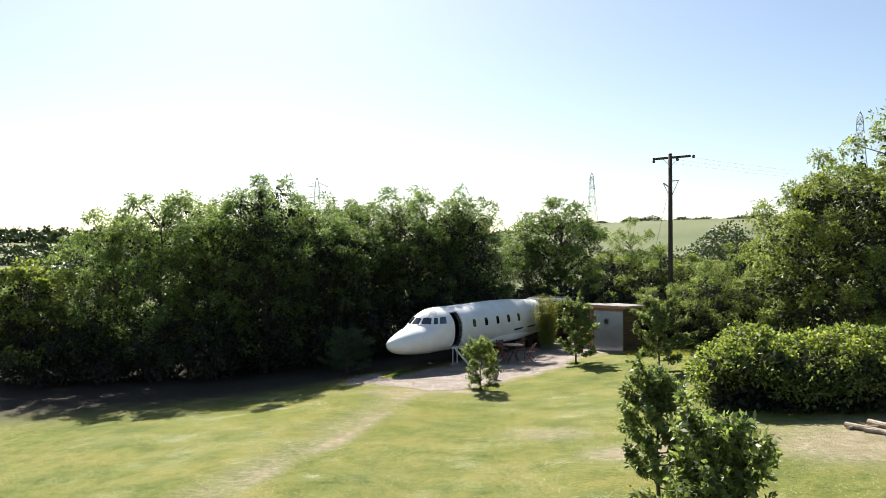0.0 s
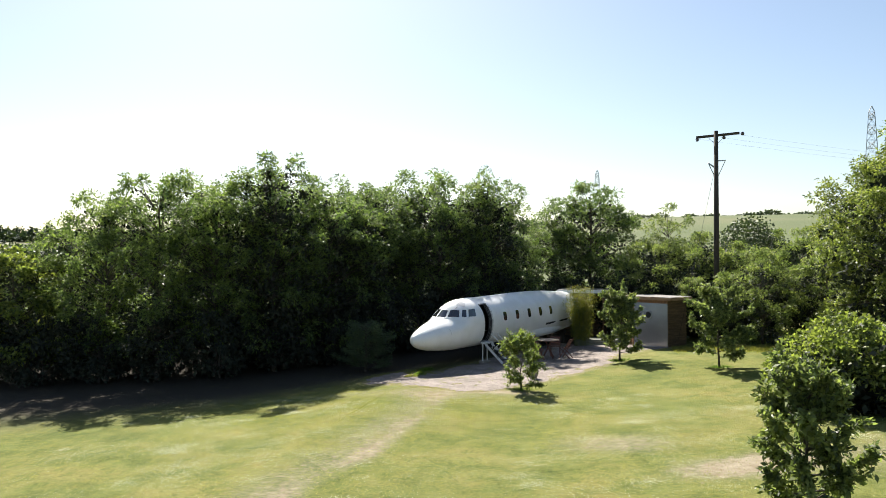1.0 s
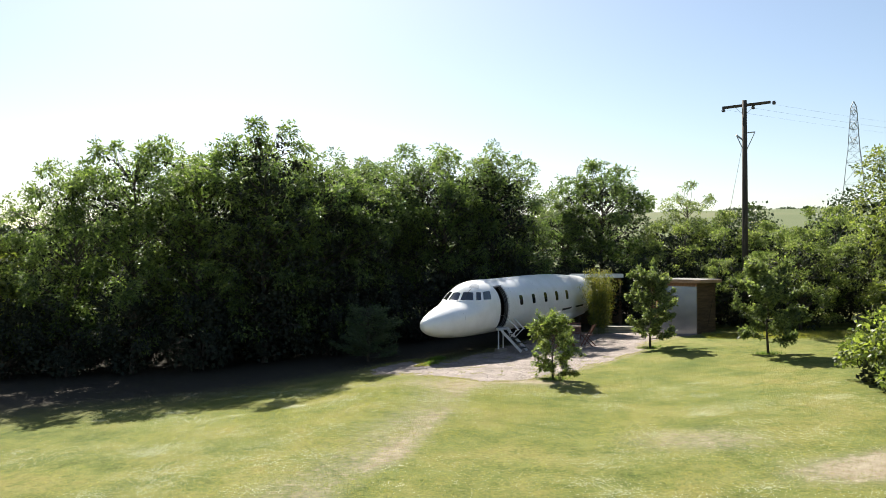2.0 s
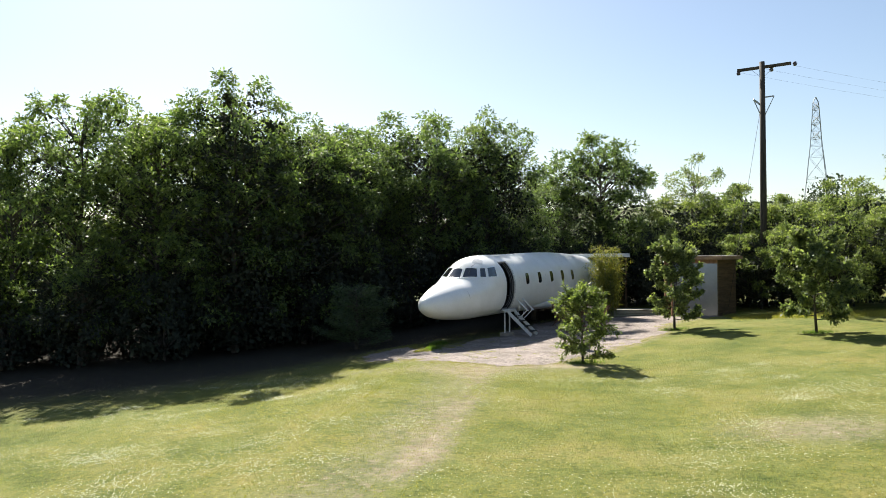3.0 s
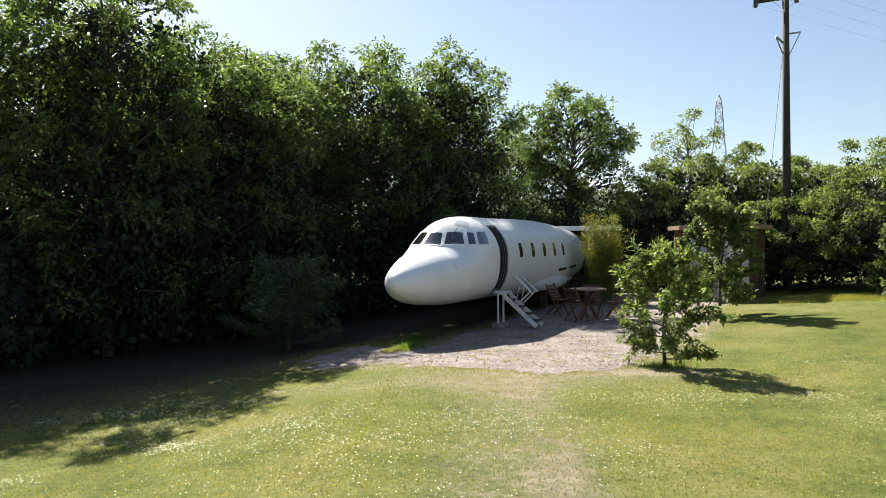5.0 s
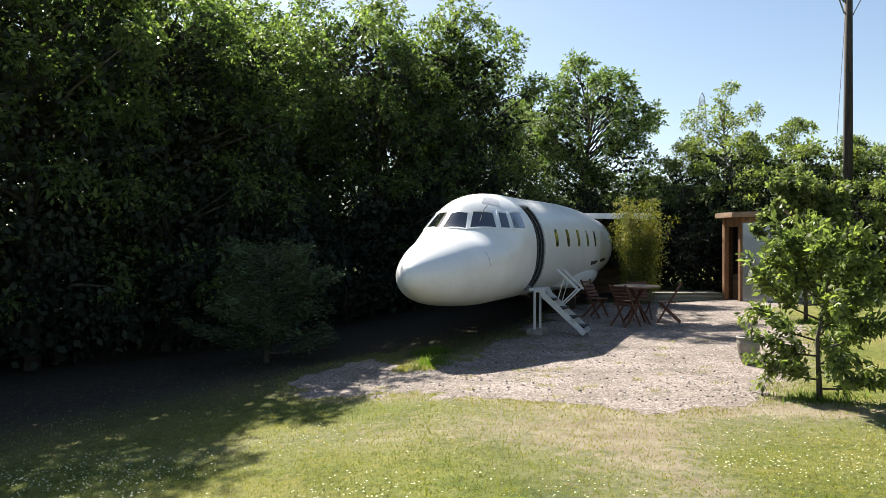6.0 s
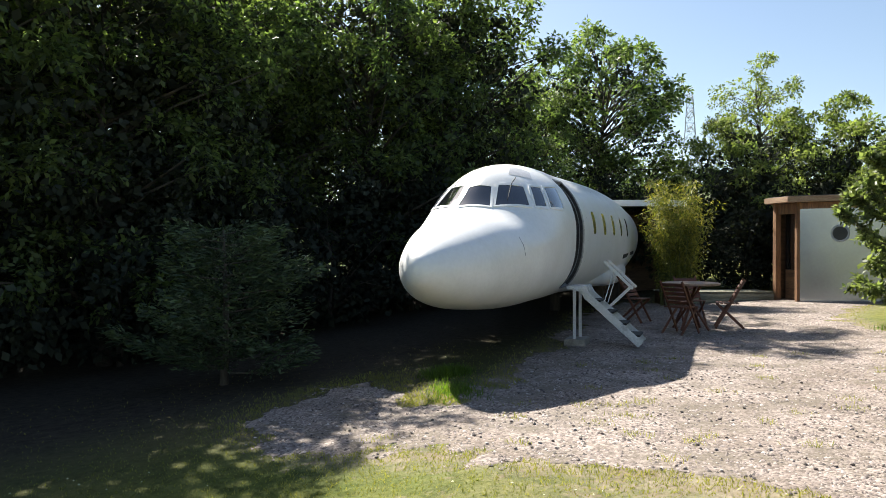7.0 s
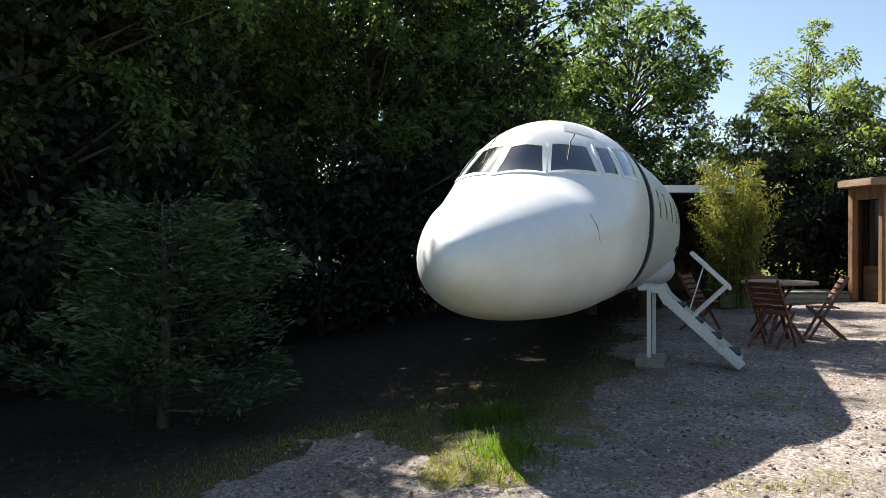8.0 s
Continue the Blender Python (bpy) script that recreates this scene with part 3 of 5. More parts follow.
grow("maple_tree", "bright broad-leaved young maple at the open end of the hedgerow", "tree", 19, 6.0, 2.0, 0.6, 22, 0.7, 120, 0.34, 90, 0.17, LEAF_HEDGE, 0.75, 0.1, 60, top=0.55, spray=0, core=1500).matrix_world = place(-27.8, 31.9)

# hedge-foot shrubs, their leaf colour near black as if in deep shade
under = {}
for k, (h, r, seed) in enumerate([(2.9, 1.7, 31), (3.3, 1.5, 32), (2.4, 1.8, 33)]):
    under[k] = grow("hedge_shrub", "dense shrub at the foot of the hedgerow, leaves darkened for shade", "shrub", seed, h, r, 0.25, 16, 0.5, 44, 0.3, 60, 0.115, LEAF_SHADE, 0.6, 0.05, 24, "hedge foot shrubs", spray=0, core=1700, core_leaf=0.15)
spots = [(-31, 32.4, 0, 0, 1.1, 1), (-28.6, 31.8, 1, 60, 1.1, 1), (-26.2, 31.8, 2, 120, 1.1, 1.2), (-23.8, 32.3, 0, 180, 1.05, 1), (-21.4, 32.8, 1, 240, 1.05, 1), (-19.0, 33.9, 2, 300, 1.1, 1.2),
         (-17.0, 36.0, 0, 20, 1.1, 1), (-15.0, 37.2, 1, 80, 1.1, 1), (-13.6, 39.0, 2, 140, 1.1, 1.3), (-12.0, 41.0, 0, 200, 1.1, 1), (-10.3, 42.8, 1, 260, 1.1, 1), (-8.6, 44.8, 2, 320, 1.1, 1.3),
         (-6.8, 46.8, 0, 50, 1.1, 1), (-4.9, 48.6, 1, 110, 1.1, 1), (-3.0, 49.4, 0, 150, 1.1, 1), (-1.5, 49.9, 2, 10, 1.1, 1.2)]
# further shrubs added to close bright gaps and darken the voids
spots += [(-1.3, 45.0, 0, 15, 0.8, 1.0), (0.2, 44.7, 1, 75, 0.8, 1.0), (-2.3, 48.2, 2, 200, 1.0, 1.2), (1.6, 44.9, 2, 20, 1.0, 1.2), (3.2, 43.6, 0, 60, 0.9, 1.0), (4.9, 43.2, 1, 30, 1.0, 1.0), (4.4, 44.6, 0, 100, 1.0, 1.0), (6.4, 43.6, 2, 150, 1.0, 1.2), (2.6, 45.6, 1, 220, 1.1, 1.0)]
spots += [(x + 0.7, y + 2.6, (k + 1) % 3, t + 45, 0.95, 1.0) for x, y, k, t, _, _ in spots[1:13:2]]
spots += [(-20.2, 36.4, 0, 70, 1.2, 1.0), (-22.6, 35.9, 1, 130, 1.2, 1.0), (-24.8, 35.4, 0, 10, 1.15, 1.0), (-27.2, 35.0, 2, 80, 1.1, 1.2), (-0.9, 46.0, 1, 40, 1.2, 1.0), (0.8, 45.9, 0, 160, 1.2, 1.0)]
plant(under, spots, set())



def evergreen(seed, x, y, h, r, label):
    """A conical evergreen: tiers of level branches that end in feathery sprays."""
    rng = np.random.default_rng(seed)
    tree = thing("juniper_bush", label, "bush", place(x, y))
    part("trunk", tube(bmesh.new(), [(0, 0, -0.1), (0.03, 0.02, h * 0.5), (0, 0, h * 0.95)], [0.06, 0.04, 0.01], 7), BARK, tree, smooth=True)
    ps, ds = [], []
    for i in range(38):
        f = (i + 0.5) / 38
        a = i * 2.4 + rng.normal(0, 0.35)
        ln = r * min(1.0, 0.85 + f) * (1.02 - f) ** 0.42 * rng.uniform(0.45, 1.25) + 0.1
        z0 = 0.18 + (h - 0.36) * f
        d = np.array([math.cos(a), math.sin(a), 0.0])
        tip = d * ln + np.array([0, 0, z0 + 0.28 * ln])
        part("branch", tube(bmesh.new(), [(0, 0, z0), tuple(d * ln * 0.55 + np.array([0, 0, z0 + 0.05])), tuple(tip)], [0.012, 0.008, 0.003], 4), BARK, tree)
        n = int(260 * ln) + 60
        t = rng.uniform(0.25, 1.0, n) ** 0.7
        base = d * (ln * t)[:, None] + np.column_stack([np.zeros(n), np.zeros(n), z0 + 0.05 * t + 0.23 * ln * t * t])
        side = np.array([-d[1], d[0], 0.0])
        sw = rng.normal(0, 0.07 + 0.12 * (1 - np.abs(2 * t - 1.4)), n)
        ps.append(base + side * sw[:, None] + rng.normal(0, 0.045, (n, 3)))
        ds.append(d + side * (np.sign(sw) * 0.8)[:, None] + np.array([0, 0, 0.25]))
    v, f = leaf_quads(rng, np.vstack(ps), np.vstack(ds), 0.10, 0.28, 0.0, 0.35)
    part("crown", mesh_of("crown", v, f, LEAF_FIR), LEAF_FIR, tree)


evergreen(41, -12.5, 34.35, 2.2, 1.3, "low spreading dark evergreen bush in deep shade")
# bushes and trees beyond the shed
bush = {}
for k, (h, r, seed) in enumerate([(4.6, 2.4, 51), (4.9, 2.2, 52)]):
    bush[k] = grow("hawthorn_bush", "broad rounded hawthorn bush in full leaf", "bush", seed, h, r, 0.5, 26, 0.62, 130, 0.32, 130, 0.105, LEAF_LIGHT, 0.5, 0.08, 50, "hawthorn bushes", top=0.6, spray=0, lift=0.6, core=1500, core_leaf=0.17)
plant(bush, [(0.2, 47.2, 0, 0, 1.15, 1), (2.5, 46.6, 1, 90, 1.06, 1), (4.3, 46.2, 0, 140, 1.0, 1.0), (4.2, 40.9, 1, 200, 0.84, 1), (7.2, 42.0, 0, 250, 0.88, 1), (6.9, 46, 1, 10, 1.05, 1), (2.2, 43.0, 0, 30, 0.72, 1.0)], set())
grow("young_ash_tree", "slender pale-leaved young tree with an open crown", "tree", 61, 6.9, 1.4, 2.8, 20, 0.4, 84, 0.28, 75, 0.115, LEAF_LIGHT, 0.45, 0.08, 60, core=0).matrix_world = place(0.5, 48.6)
grow("large_ash_tree", "large sunlit ash tree with bright yellow-green crown", "tree", 62, 8.9, 3.9, 0.2, 48, 0.95, 290, 0.44, 240, 0.125, LEAF_HEDGE, 0.5, 0.22, 60, top=0.5, core=6500, core_leaf=0.24).matrix_world = place(9.9, 38.8)
grow("large_ash_tree", "large sunlit ash tree with bright yellow-green crown", "tree", 63, 11.9, 4.5, 0.4, 46, 1.2, 240, 0.55, 110, 0.19, LEAF_HEDGE, 0.48, 0.25, 70, top=0.5, core=5000, core_leaf=0.32).matrix_world = place(14.6, 40.5)

# broad hedge at the edge of the lawn
rng = np.random.default_rng(71)
n = 1000
hx, hs = rng.uniform(2.3, 15, n), rng.uniform(-1, 1, n)
lump = 0.16 * np.sin(hx * 2.1) + 0.12 * np.sin(hx * 3.7 + 5 * hs)
edge = np.sqrt(np.clip(1 - np.abs(hs) ** 2.6, 0.02, 1))
end = smoothstep(2.1, 3.6, hx)
hz = (0.3 + 1.75 * edge * (0.55 + 0.45 * end) + lump) * rng.uniform(0.05, 1, n) ** 0.22
hy = 26.5 + 2.1 * hs
pts = np.column_stack([hx, hy, hz + ground_z(hx, hy)])
v, f = puff(rng, pts, 0.34 * rng.uniform(0.7, 1.35, n), 72, 0.135, 0.55, 0.85, lift=0.4)
hedge = thing("garden_hedge", "broad leafy laurel hedge with a bright sunlit top", "hedge")
part("foliage", mesh_of("foliage", v, f, LEAF_HEDGE), LEAF_HEDGE, hedge)
for i in range(8):
    x0 = 3.4 + i * 1.4
    p = Vector((x0, 26.5 + 0.3 * math.sin(i * 2.1), gz(x0, 26.5) - 0.05))
    part("stem", tube(bmesh.new(), [p, p + Vector((0.1 * math.sin(i), 0.1, 0.8)), p + Vector((0.3 * math.sin(i * 3), 0.2 * math.cos(i), 1.7))], [0.035, 0.025, 0.01], 5), BARK, hedge)
# near-black leaf core that paints the shaded inside of the hedge
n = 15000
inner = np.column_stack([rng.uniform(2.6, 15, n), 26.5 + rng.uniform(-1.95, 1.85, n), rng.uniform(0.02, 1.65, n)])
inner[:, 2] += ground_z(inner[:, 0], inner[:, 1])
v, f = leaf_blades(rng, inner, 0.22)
part("inner_foliage", mesh_of("inner_foliage", v, f, LEAF_SHADE), LEAF_SHADE, hedge)

# fruit trees on the lawn
def fruit_tree(seed, x, y, h, r, start, label, branches=16, leaves=3600, leaf=0.10, mat=LEAF_FRUIT, width=0.5, up=0.9, droop=0.25, thick=0.04):
    """A young orchard tree: rising branches that fork into shoots, with leaves set along each shoot."""
    rng = np.random.default_rng(seed)
    tree = thing("fruit_tree", label, "tree", place(x, y), "young fruit trees on the lawn")
    wood = bmesh.new()
    lean = rng.normal(0, 0.05, 2)
    tube(wood, [(0, 0, -0.1), (lean[0] * 0.4 - 0.03, lean[1] * 0.4 + 0.02, h * 0.35), (lean[0] + 0.06, lean[1] - 0.04, h * 0.68)], [thick * 1.2, thick * 0.7, 0.006], 7)
    ps, ds = [], []
    shoots = []
    for i in range(branches):
        f = (i + 0.5) / branches
        a = i * 2.4 + rng.normal(0, 0.3)
        z0 = start + (h * 0.82 - start) * f ** 0.9
        ln = r * (0.45 + 0.55 * math.sin(math.pi * min(1, 0.22 + f * 0.72))) * rng.uniform(0.75, 1.2)
        d = np.array([math.cos(a), math.sin(a), up * rng.uniform(0.5, 1.2) * (0.15 + 1.15 * f)])
        d /= np.linalg.norm(d)
        base = np.array([lean[0] * f, lean[1] * f, z0])
        mid, tip = base + d * ln * 0.5 - np.array([0, 0, 0.03]), base + d * ln + np.array([0, 0, 0.12 * ln])
        tube(wood, [tuple(base), tuple(mid), tuple(tip)], [thick * 0.42, thick * 0.28, 0.004], 5)
        shoots.append((base + (mid - base) * 0.5, tip, 1.0))
        for k in range(8):
            g = rng.uniform(0.15, 0.95)
            s0 = base + (tip - base) * g
            e = unit((d + rng.normal(0, 0.65, 3) + np.array([0, 0, 0.35]))[None])[0]
            s1 = s0 + e * rng.uniform(0.15, 0.4) * (0.5 + 0.5 * r)
            tube(wood, [tuple(s0), tuple(s1)], [0.006, 0.002], 4)
            shoots.append((s0, s1, 0.8))
    shoots.append((np.array([lean[0] * 0.6, lean[1] * 0.6, h * 0.6]), np.array([lean[0], lean[1], h * 0.97]), 1.2))
    total = sum(np.linalg.norm(b - a) for a, b, _ in shoots)
    for a0, b0, wgt in shoots:
        n = max(6, int(leaves * np.linalg.norm(b0 - a0) / total))
        t = rng.uniform(0.1, 1.0, n)[:, None] ** 0.8
        ps.append(a0 + (b0 - a0) * t + rng.normal(0, 0.035, (n, 3)))
        ds.append(unit((b0 - a0)[None]) * 0.6 + unit(rng.normal(0, 1, (n, 3))) * 0.9)
    part("trunk", wood, BARK, tree, smooth=True)
    v, f = leaf_quads(rng, np.vstack(ps), np.vstack(ds), leaf, width, droop, 0.3)
    part("crown", mesh_of("crown", v, f, mat), mat, tree)


fruit_tree(81, -5.29, 29.45, 2.05, 0.8, 0.12, "small young fruit tree with loose branches beside the gravel", 20, 7200, 0.10, LEAF_LIGHT, 0.40, 0.8, 0.35, thick=0.03)
fruit_tree(82, -2.10, 36.65, 3.1, 1.0, 0.32, "bushy young fruit tree near the shed", 26, 13000, 0.115)
fruit_tree(83, 1.54, 33.82, 3.1, 1.15, 0.38, "rounded young fruit tree on the open lawn", 26, 14000, 0.115)
fruit_tree(84, 0.70, 15.6, 2.8, 0.8, 0.35, "upright young fruit tree with dark green leaves", 26, 10500, 0.105)
fruit_tree(85, 1.02, 9.8, 3.05, 0.86, 0.5, "leafy young fruit tree with upright glossy shoots", 24, 8500, 0.11, up=1.3)

# bamboo by the tail
rng = np.random.default_rng(91)
bamboo = thing("bamboo_clump", "yellow-green bamboo clump beside the aircraft tail", "bamboo", place(-3.98, 42.6))
tips = []
for i in range(46):
    a, r = rng.uniform(0, 6.28), 0.36 * math.sqrt(rng.uniform())
    h = rng.uniform(1.7, 2.95)
    p = Vector((r * math.cos(a), r * math.sin(a), 0))
    lean = Vector((math.cos(a), math.sin(a), 0)) * rng.uniform(0.1, 0.5)
    pts = [p, p + lean * 0.3 + Vector((0, 0, h * 0.55)), p + lean + Vector((0, 0, h))]
    part("cane", tube(bmesh.new(), pts, [0.012, 0.01, 0.004], 5), CANE_GREEN, bamboo)
    for j in range(9):
        t = 0.25 + 0.75 * j / 8
        tips.append(p + lean * t * t + Vector((0, 0, h * t)))
v, f = puff(rng, np.array([tuple(t) for t in tips]), 0.20 * rng.uniform(0.6, 1.3, len(tips)), 42, 0.12, 0.15, 0.7, 0.5)
part("foliage", mesh_of("foliage", v, f, LEAF_BAMBOO), LEAF_BAMBOO, bamboo)

# ---- aircraft ----
# local axes: x to the door side, y aft from the nose tip, z up
CRAFT = pose(-9.95, 32.55, 0, 0, 0, -20.5)
ST = [0, 0.05, 0.2, 0.5, 1.0, 1.5, 1.95, 2.12, 2.3, 2.5, 2.8, 3.2, 3.8, 5.0, 12.0, 14.0]
TOP = [1.22, 1.35, 1.455, 1.58, 1.735, 1.875, 1.99, 2.12, 2.30, 2.45, 2.57, 2.66, 2.71, 2.72, 2.72, 2.60]
BOT = [1.22, 1.08, 0.97, 0.84, 0.735, 0.68, 0.65, 0.64, 0.635, 0.635, 0.635, 0.635, 0.635, 0.635, 0.635, 0.80]
MID = [1.22, 1.215, 1.21, 1.215, 1.27, 1.36, 1.45, 1.485, 1.52, 1.56, 1.61, 1.66, 1.69, 1.70, 1.70, 1.70]
WID = [0.0, 0.135, 0.262, 0.425, 0.615, 0.77, 0.89, 0.925, 0.96, 0.98, 1.00, 1.02, 1.03, 1.03, 1.03, 0.93]
POW = [2.0, 2.0, 2.0, 2.0, 2.0, 1.95, 1.8, 1.55, 1.45, 1.5, 1.75, 2.0, 2.0, 2.0, 2.0, 2.0]
LOW = [2.0, 2.0, 2.05, 2.1, 2.2, 2.35, 2.5, 2.5, 2.5, 2.6, 2.6, 2.6, 2.7, 2.6, 2.5, 2.2]
fine_q = np.linspace(0, math.sqrt(14.0), 700)


def smooth_table(vals, width):
    q = np.sqrt(ST)
    slope = np.gradient(np.array(vals), q)
    i = np.clip(np.searchsorted(q, fine_q, "right") - 1, 0, len(q) - 2)
    w, t = q[i + 1] - q[i], (fine_q - q[i]) / (q[i + 1] - q[i])
    v = np.array(vals)
    f = (2 * t ** 3 - 3 * t ** 2 + 1) * v[i] + (t ** 3 - 2 * t ** 2 + t) * w * slope[i] + (3 * t ** 2 - 2 * t ** 3) * v[i + 1] + (t ** 3 - t ** 2) * w * slope[i + 1]
    k = np.hanning(width + 2)[1:-1]
    pad = np.concatenate([2 * f[0] - f[1:width // 2 + 1][::-1], f, np.full(width // 2, f[-1])])
    return np.convolve(pad, k / k.sum(), "valid")[:700]


TABLE = [smooth_table(v, w) for v, w in ((TOP, 31), (BOT, 41), (MID, 41), (WID, 41), (POW, 61), (LOW, 41))]


def hull(s, th, out=0.0):
    """A point of the hull at s metres aft, at angle th (degrees, 0 towards the door side, 90 up), moved outwards."""
    t, b, m, w, p, lo = (float(np.interp(math.sqrt(max(s, 0)), fine_q, v)) for v in TABLE)
    c, n = math.cos(radians(th)), math.sin(radians(th))
    e = 2 / p if n > 0 else 2 / lo
    return Vector(((w + out) * math.copysign(abs(c) ** e, c), s, m + (((t - m) + out) * abs(n) ** e if n > 0 else -((m - b) + out) * abs(n) ** e)))


DOOR_S = (3.84, 4.40)
DOOR_T = (-46.0, 48.0)
stations = [0.004, 0.012, 0.03, 0.06, 0.1, 0.15, 0.22, 0.3, 0.4, 0.5, 0.62, 0.75, 0.9, 1.05, 1.2, 1.35, 1.5, 1.65, 1.8, 1.9, 2.0, 2.08, 2.16, 2.24, 2.32, 2.4, 2.5, 2.6, 2.7, 2.85, 3.0, 3.2, 3.4, 3.6,
            DOOR_S[0], 4.0, 4.2, DOOR_S[1], 4.7, 5, 5.5, 6, 6.5, 7, 7.5, 8, 8.5, 9, 9.5, 10, 10.5, 11, 11.5, 12, 12.7, 13.4, 14]
stations = sorted(stations + [(p + q) / 2 for p, q in zip(stations, stations[1:]) if q <= 3.6])
angles = [DOOR_T[0] + 94 * i / 28 for i in range(28)] + [DOOR_T[1] + 266 * i / 80 for i in range(80)]
craft = thing("jet_aircraft", "white retired business jet parked under hedgerow trees", "aircraft", CRAFT)
bm = bmesh.new()
grid = [[bm.verts.new(hull(s, t)) for t in angles] for s in stations]
na = len(angles)
for i in range(len(stations) - 1):
    for k in range(na):
        k2 = (k + 1) % na
        mid_t = (angles[k] + (angles[k2] if k2 else 314)) / 2
        if DOOR_S[0] - 1e-3 < stations[i] < DOOR_S[1] - 1e-3 and DOOR_T[0] < mid_t < DOOR_T[1]:
            continue
        bm.faces.new((grid[i][k], grid[i][k2], grid[i + 1][k2], grid[i + 1][k]))
bm.faces.new(grid[0])
bm.faces.new(grid[-1])
hull_tree_bm = bmesh.new()
g2 = [[hull_tree_bm.verts.new(hull(s, t)) for t in range(-90, 270, 5)] for s in stations]
for r0, r1 in zip(g2, g2[1:]):
    for k in range(72):
        hull_tree_bm.faces.new((r0[k], r0[(k + 1) % 72], r1[(k + 1) % 72], r1[k]))
bmesh.ops.recalc_face_normals(hull_tree_bm, faces=hull_tree_bm.faces[:])
from mathutils.bvhtree import BVHTree
HULL = BVHTree.FromBMesh(hull_tree_bm)
hull_tree_bm.free()
skin = part("fuselage", bm, WHITE, craft, smooth=True)


def on_hull(p, lift):
    c, n, _, _ = HULL.find_nearest(Vector(p))
    out = Vector((c.x, 0, c.z - 1.6))
    if n.dot(out) < 0 and c.y > 0.3:
        n = -n
    return c + n * lift


def patch(corners, lift, k=7):
    """A pane bent to the hull, from four corners in order."""
    a, b, c, d = (Vector(p) for p in corners)
    bm = bmesh.new()
    g = [[bm.verts.new(on_hull(a.lerp(b, i / k).lerp(d.lerp(c, i / k), j / k), lift)) for i in range(k + 1)] for j in range(k + 1)]
    for j in range(k):
        for i in range(k):
            bm.faces.new((g[j][i], g[j][i + 1], g[j + 1][i + 1], g[j + 1][i]))
    return bm


def surround(corners, grow_by, lift, k=6, depth=0.012):
    """A raised frame round a pane."""
    mid = sum((Vector(p) for p in corners), Vector()) / 4
    inner, outer = [], []
    for i in range(4):
        a, b = Vector(corners[i]), Vector(corners[(i + 1) % 4])
        for j in range(k):
            p = a.lerp(b, j / k)
            inner.append(p)
            outer.append(p + (p - mid).normalized() * grow_by)
    bm = bmesh.new()
    n = len(inner)
    vi = [bm.verts.new(on_hull(p, lift)) for p in inner]
    vo = [bm.verts.new(on_hull(p, lift)) for p in outer]
    wi = [bm.verts.new(on_hull(p, lift - depth)) for p in inner]
    wo = [bm.verts.new(on_hull(p, lift - depth)) for p in outer]
    for i in range(n):
        j = (i + 1) % n
        bm.faces.new((vi[i], vi[j], vo[j], vo[i]))
        bm.faces.new((vi[i], wi[i], wi[j], vi[j]))
        bm.faces.new((vo[i], vo[j], wo[j], wo[i]))
    return bm


def mirrored(cs):
    return [(-x, y, z) for x, y, z in cs]


PANES = [
    ([(-0.16, 2.28, 2.30), (0.16, 2.28, 2.30), (0.23, 1.97, 2.02), (-0.23, 1.97, 2.02)], GLASS),
    ([(0.24, 2.36, 2.31), (0.54, 2.58, 2.31), (0.66, 2.36, 2.01), (0.29, 2.02, 2.01)], GLASS),
    ([(0.60, 2.70, 2.31), (0.71, 2.86, 2.31), (0.83, 2.66, 2.01), (0.72, 2.46, 2.01)], GLASS),
    ([(0.74, 2.96, 2.31), (0.79, 3.36, 2.31), (0.94, 3.20, 2.00), (0.87, 2.76, 2.01)], GLASS_GREEN),
]
shown = []
for i, (cs, mat) in enumerate(PANES):
    shown.append((cs, mat))
    if i:
        shown.append((mirrored(cs), mat))
for cs, mat in shown:
    pane = part("windscreen_pane", patch(cs, 0.006), mat, craft, smooth=True)
    part("frame", surround(cs, 0.045, 0.012), WHITE, pane)

for side in (1, -1):
    cs = [(side * 0.22, 3.05, 2.64), (side * 0.50, 3.12, 2.58), (side * 0.60, 2.90, 2.46), (side * 0.30, 2.68, 2.50)]
    part("eyebrow_panel", patch(cs, 0.004), EYEBROW, craft, "eyebrow window with its pale reflection painted grey", True)
    bm = bmesh.new()
    tube(bm, [on_hull((side * 0.40, 2.66, 2.42), 0.03), on_hull((side * 0.385, 2.45, 2.30), 0.05), on_hull((side * 0.40, 2.22, 2.10), 0.03)], [0.007, 0.006, 0.004], 6)
    part("wiper", bm, RUBBER, craft, "black windscreen wiper arm")

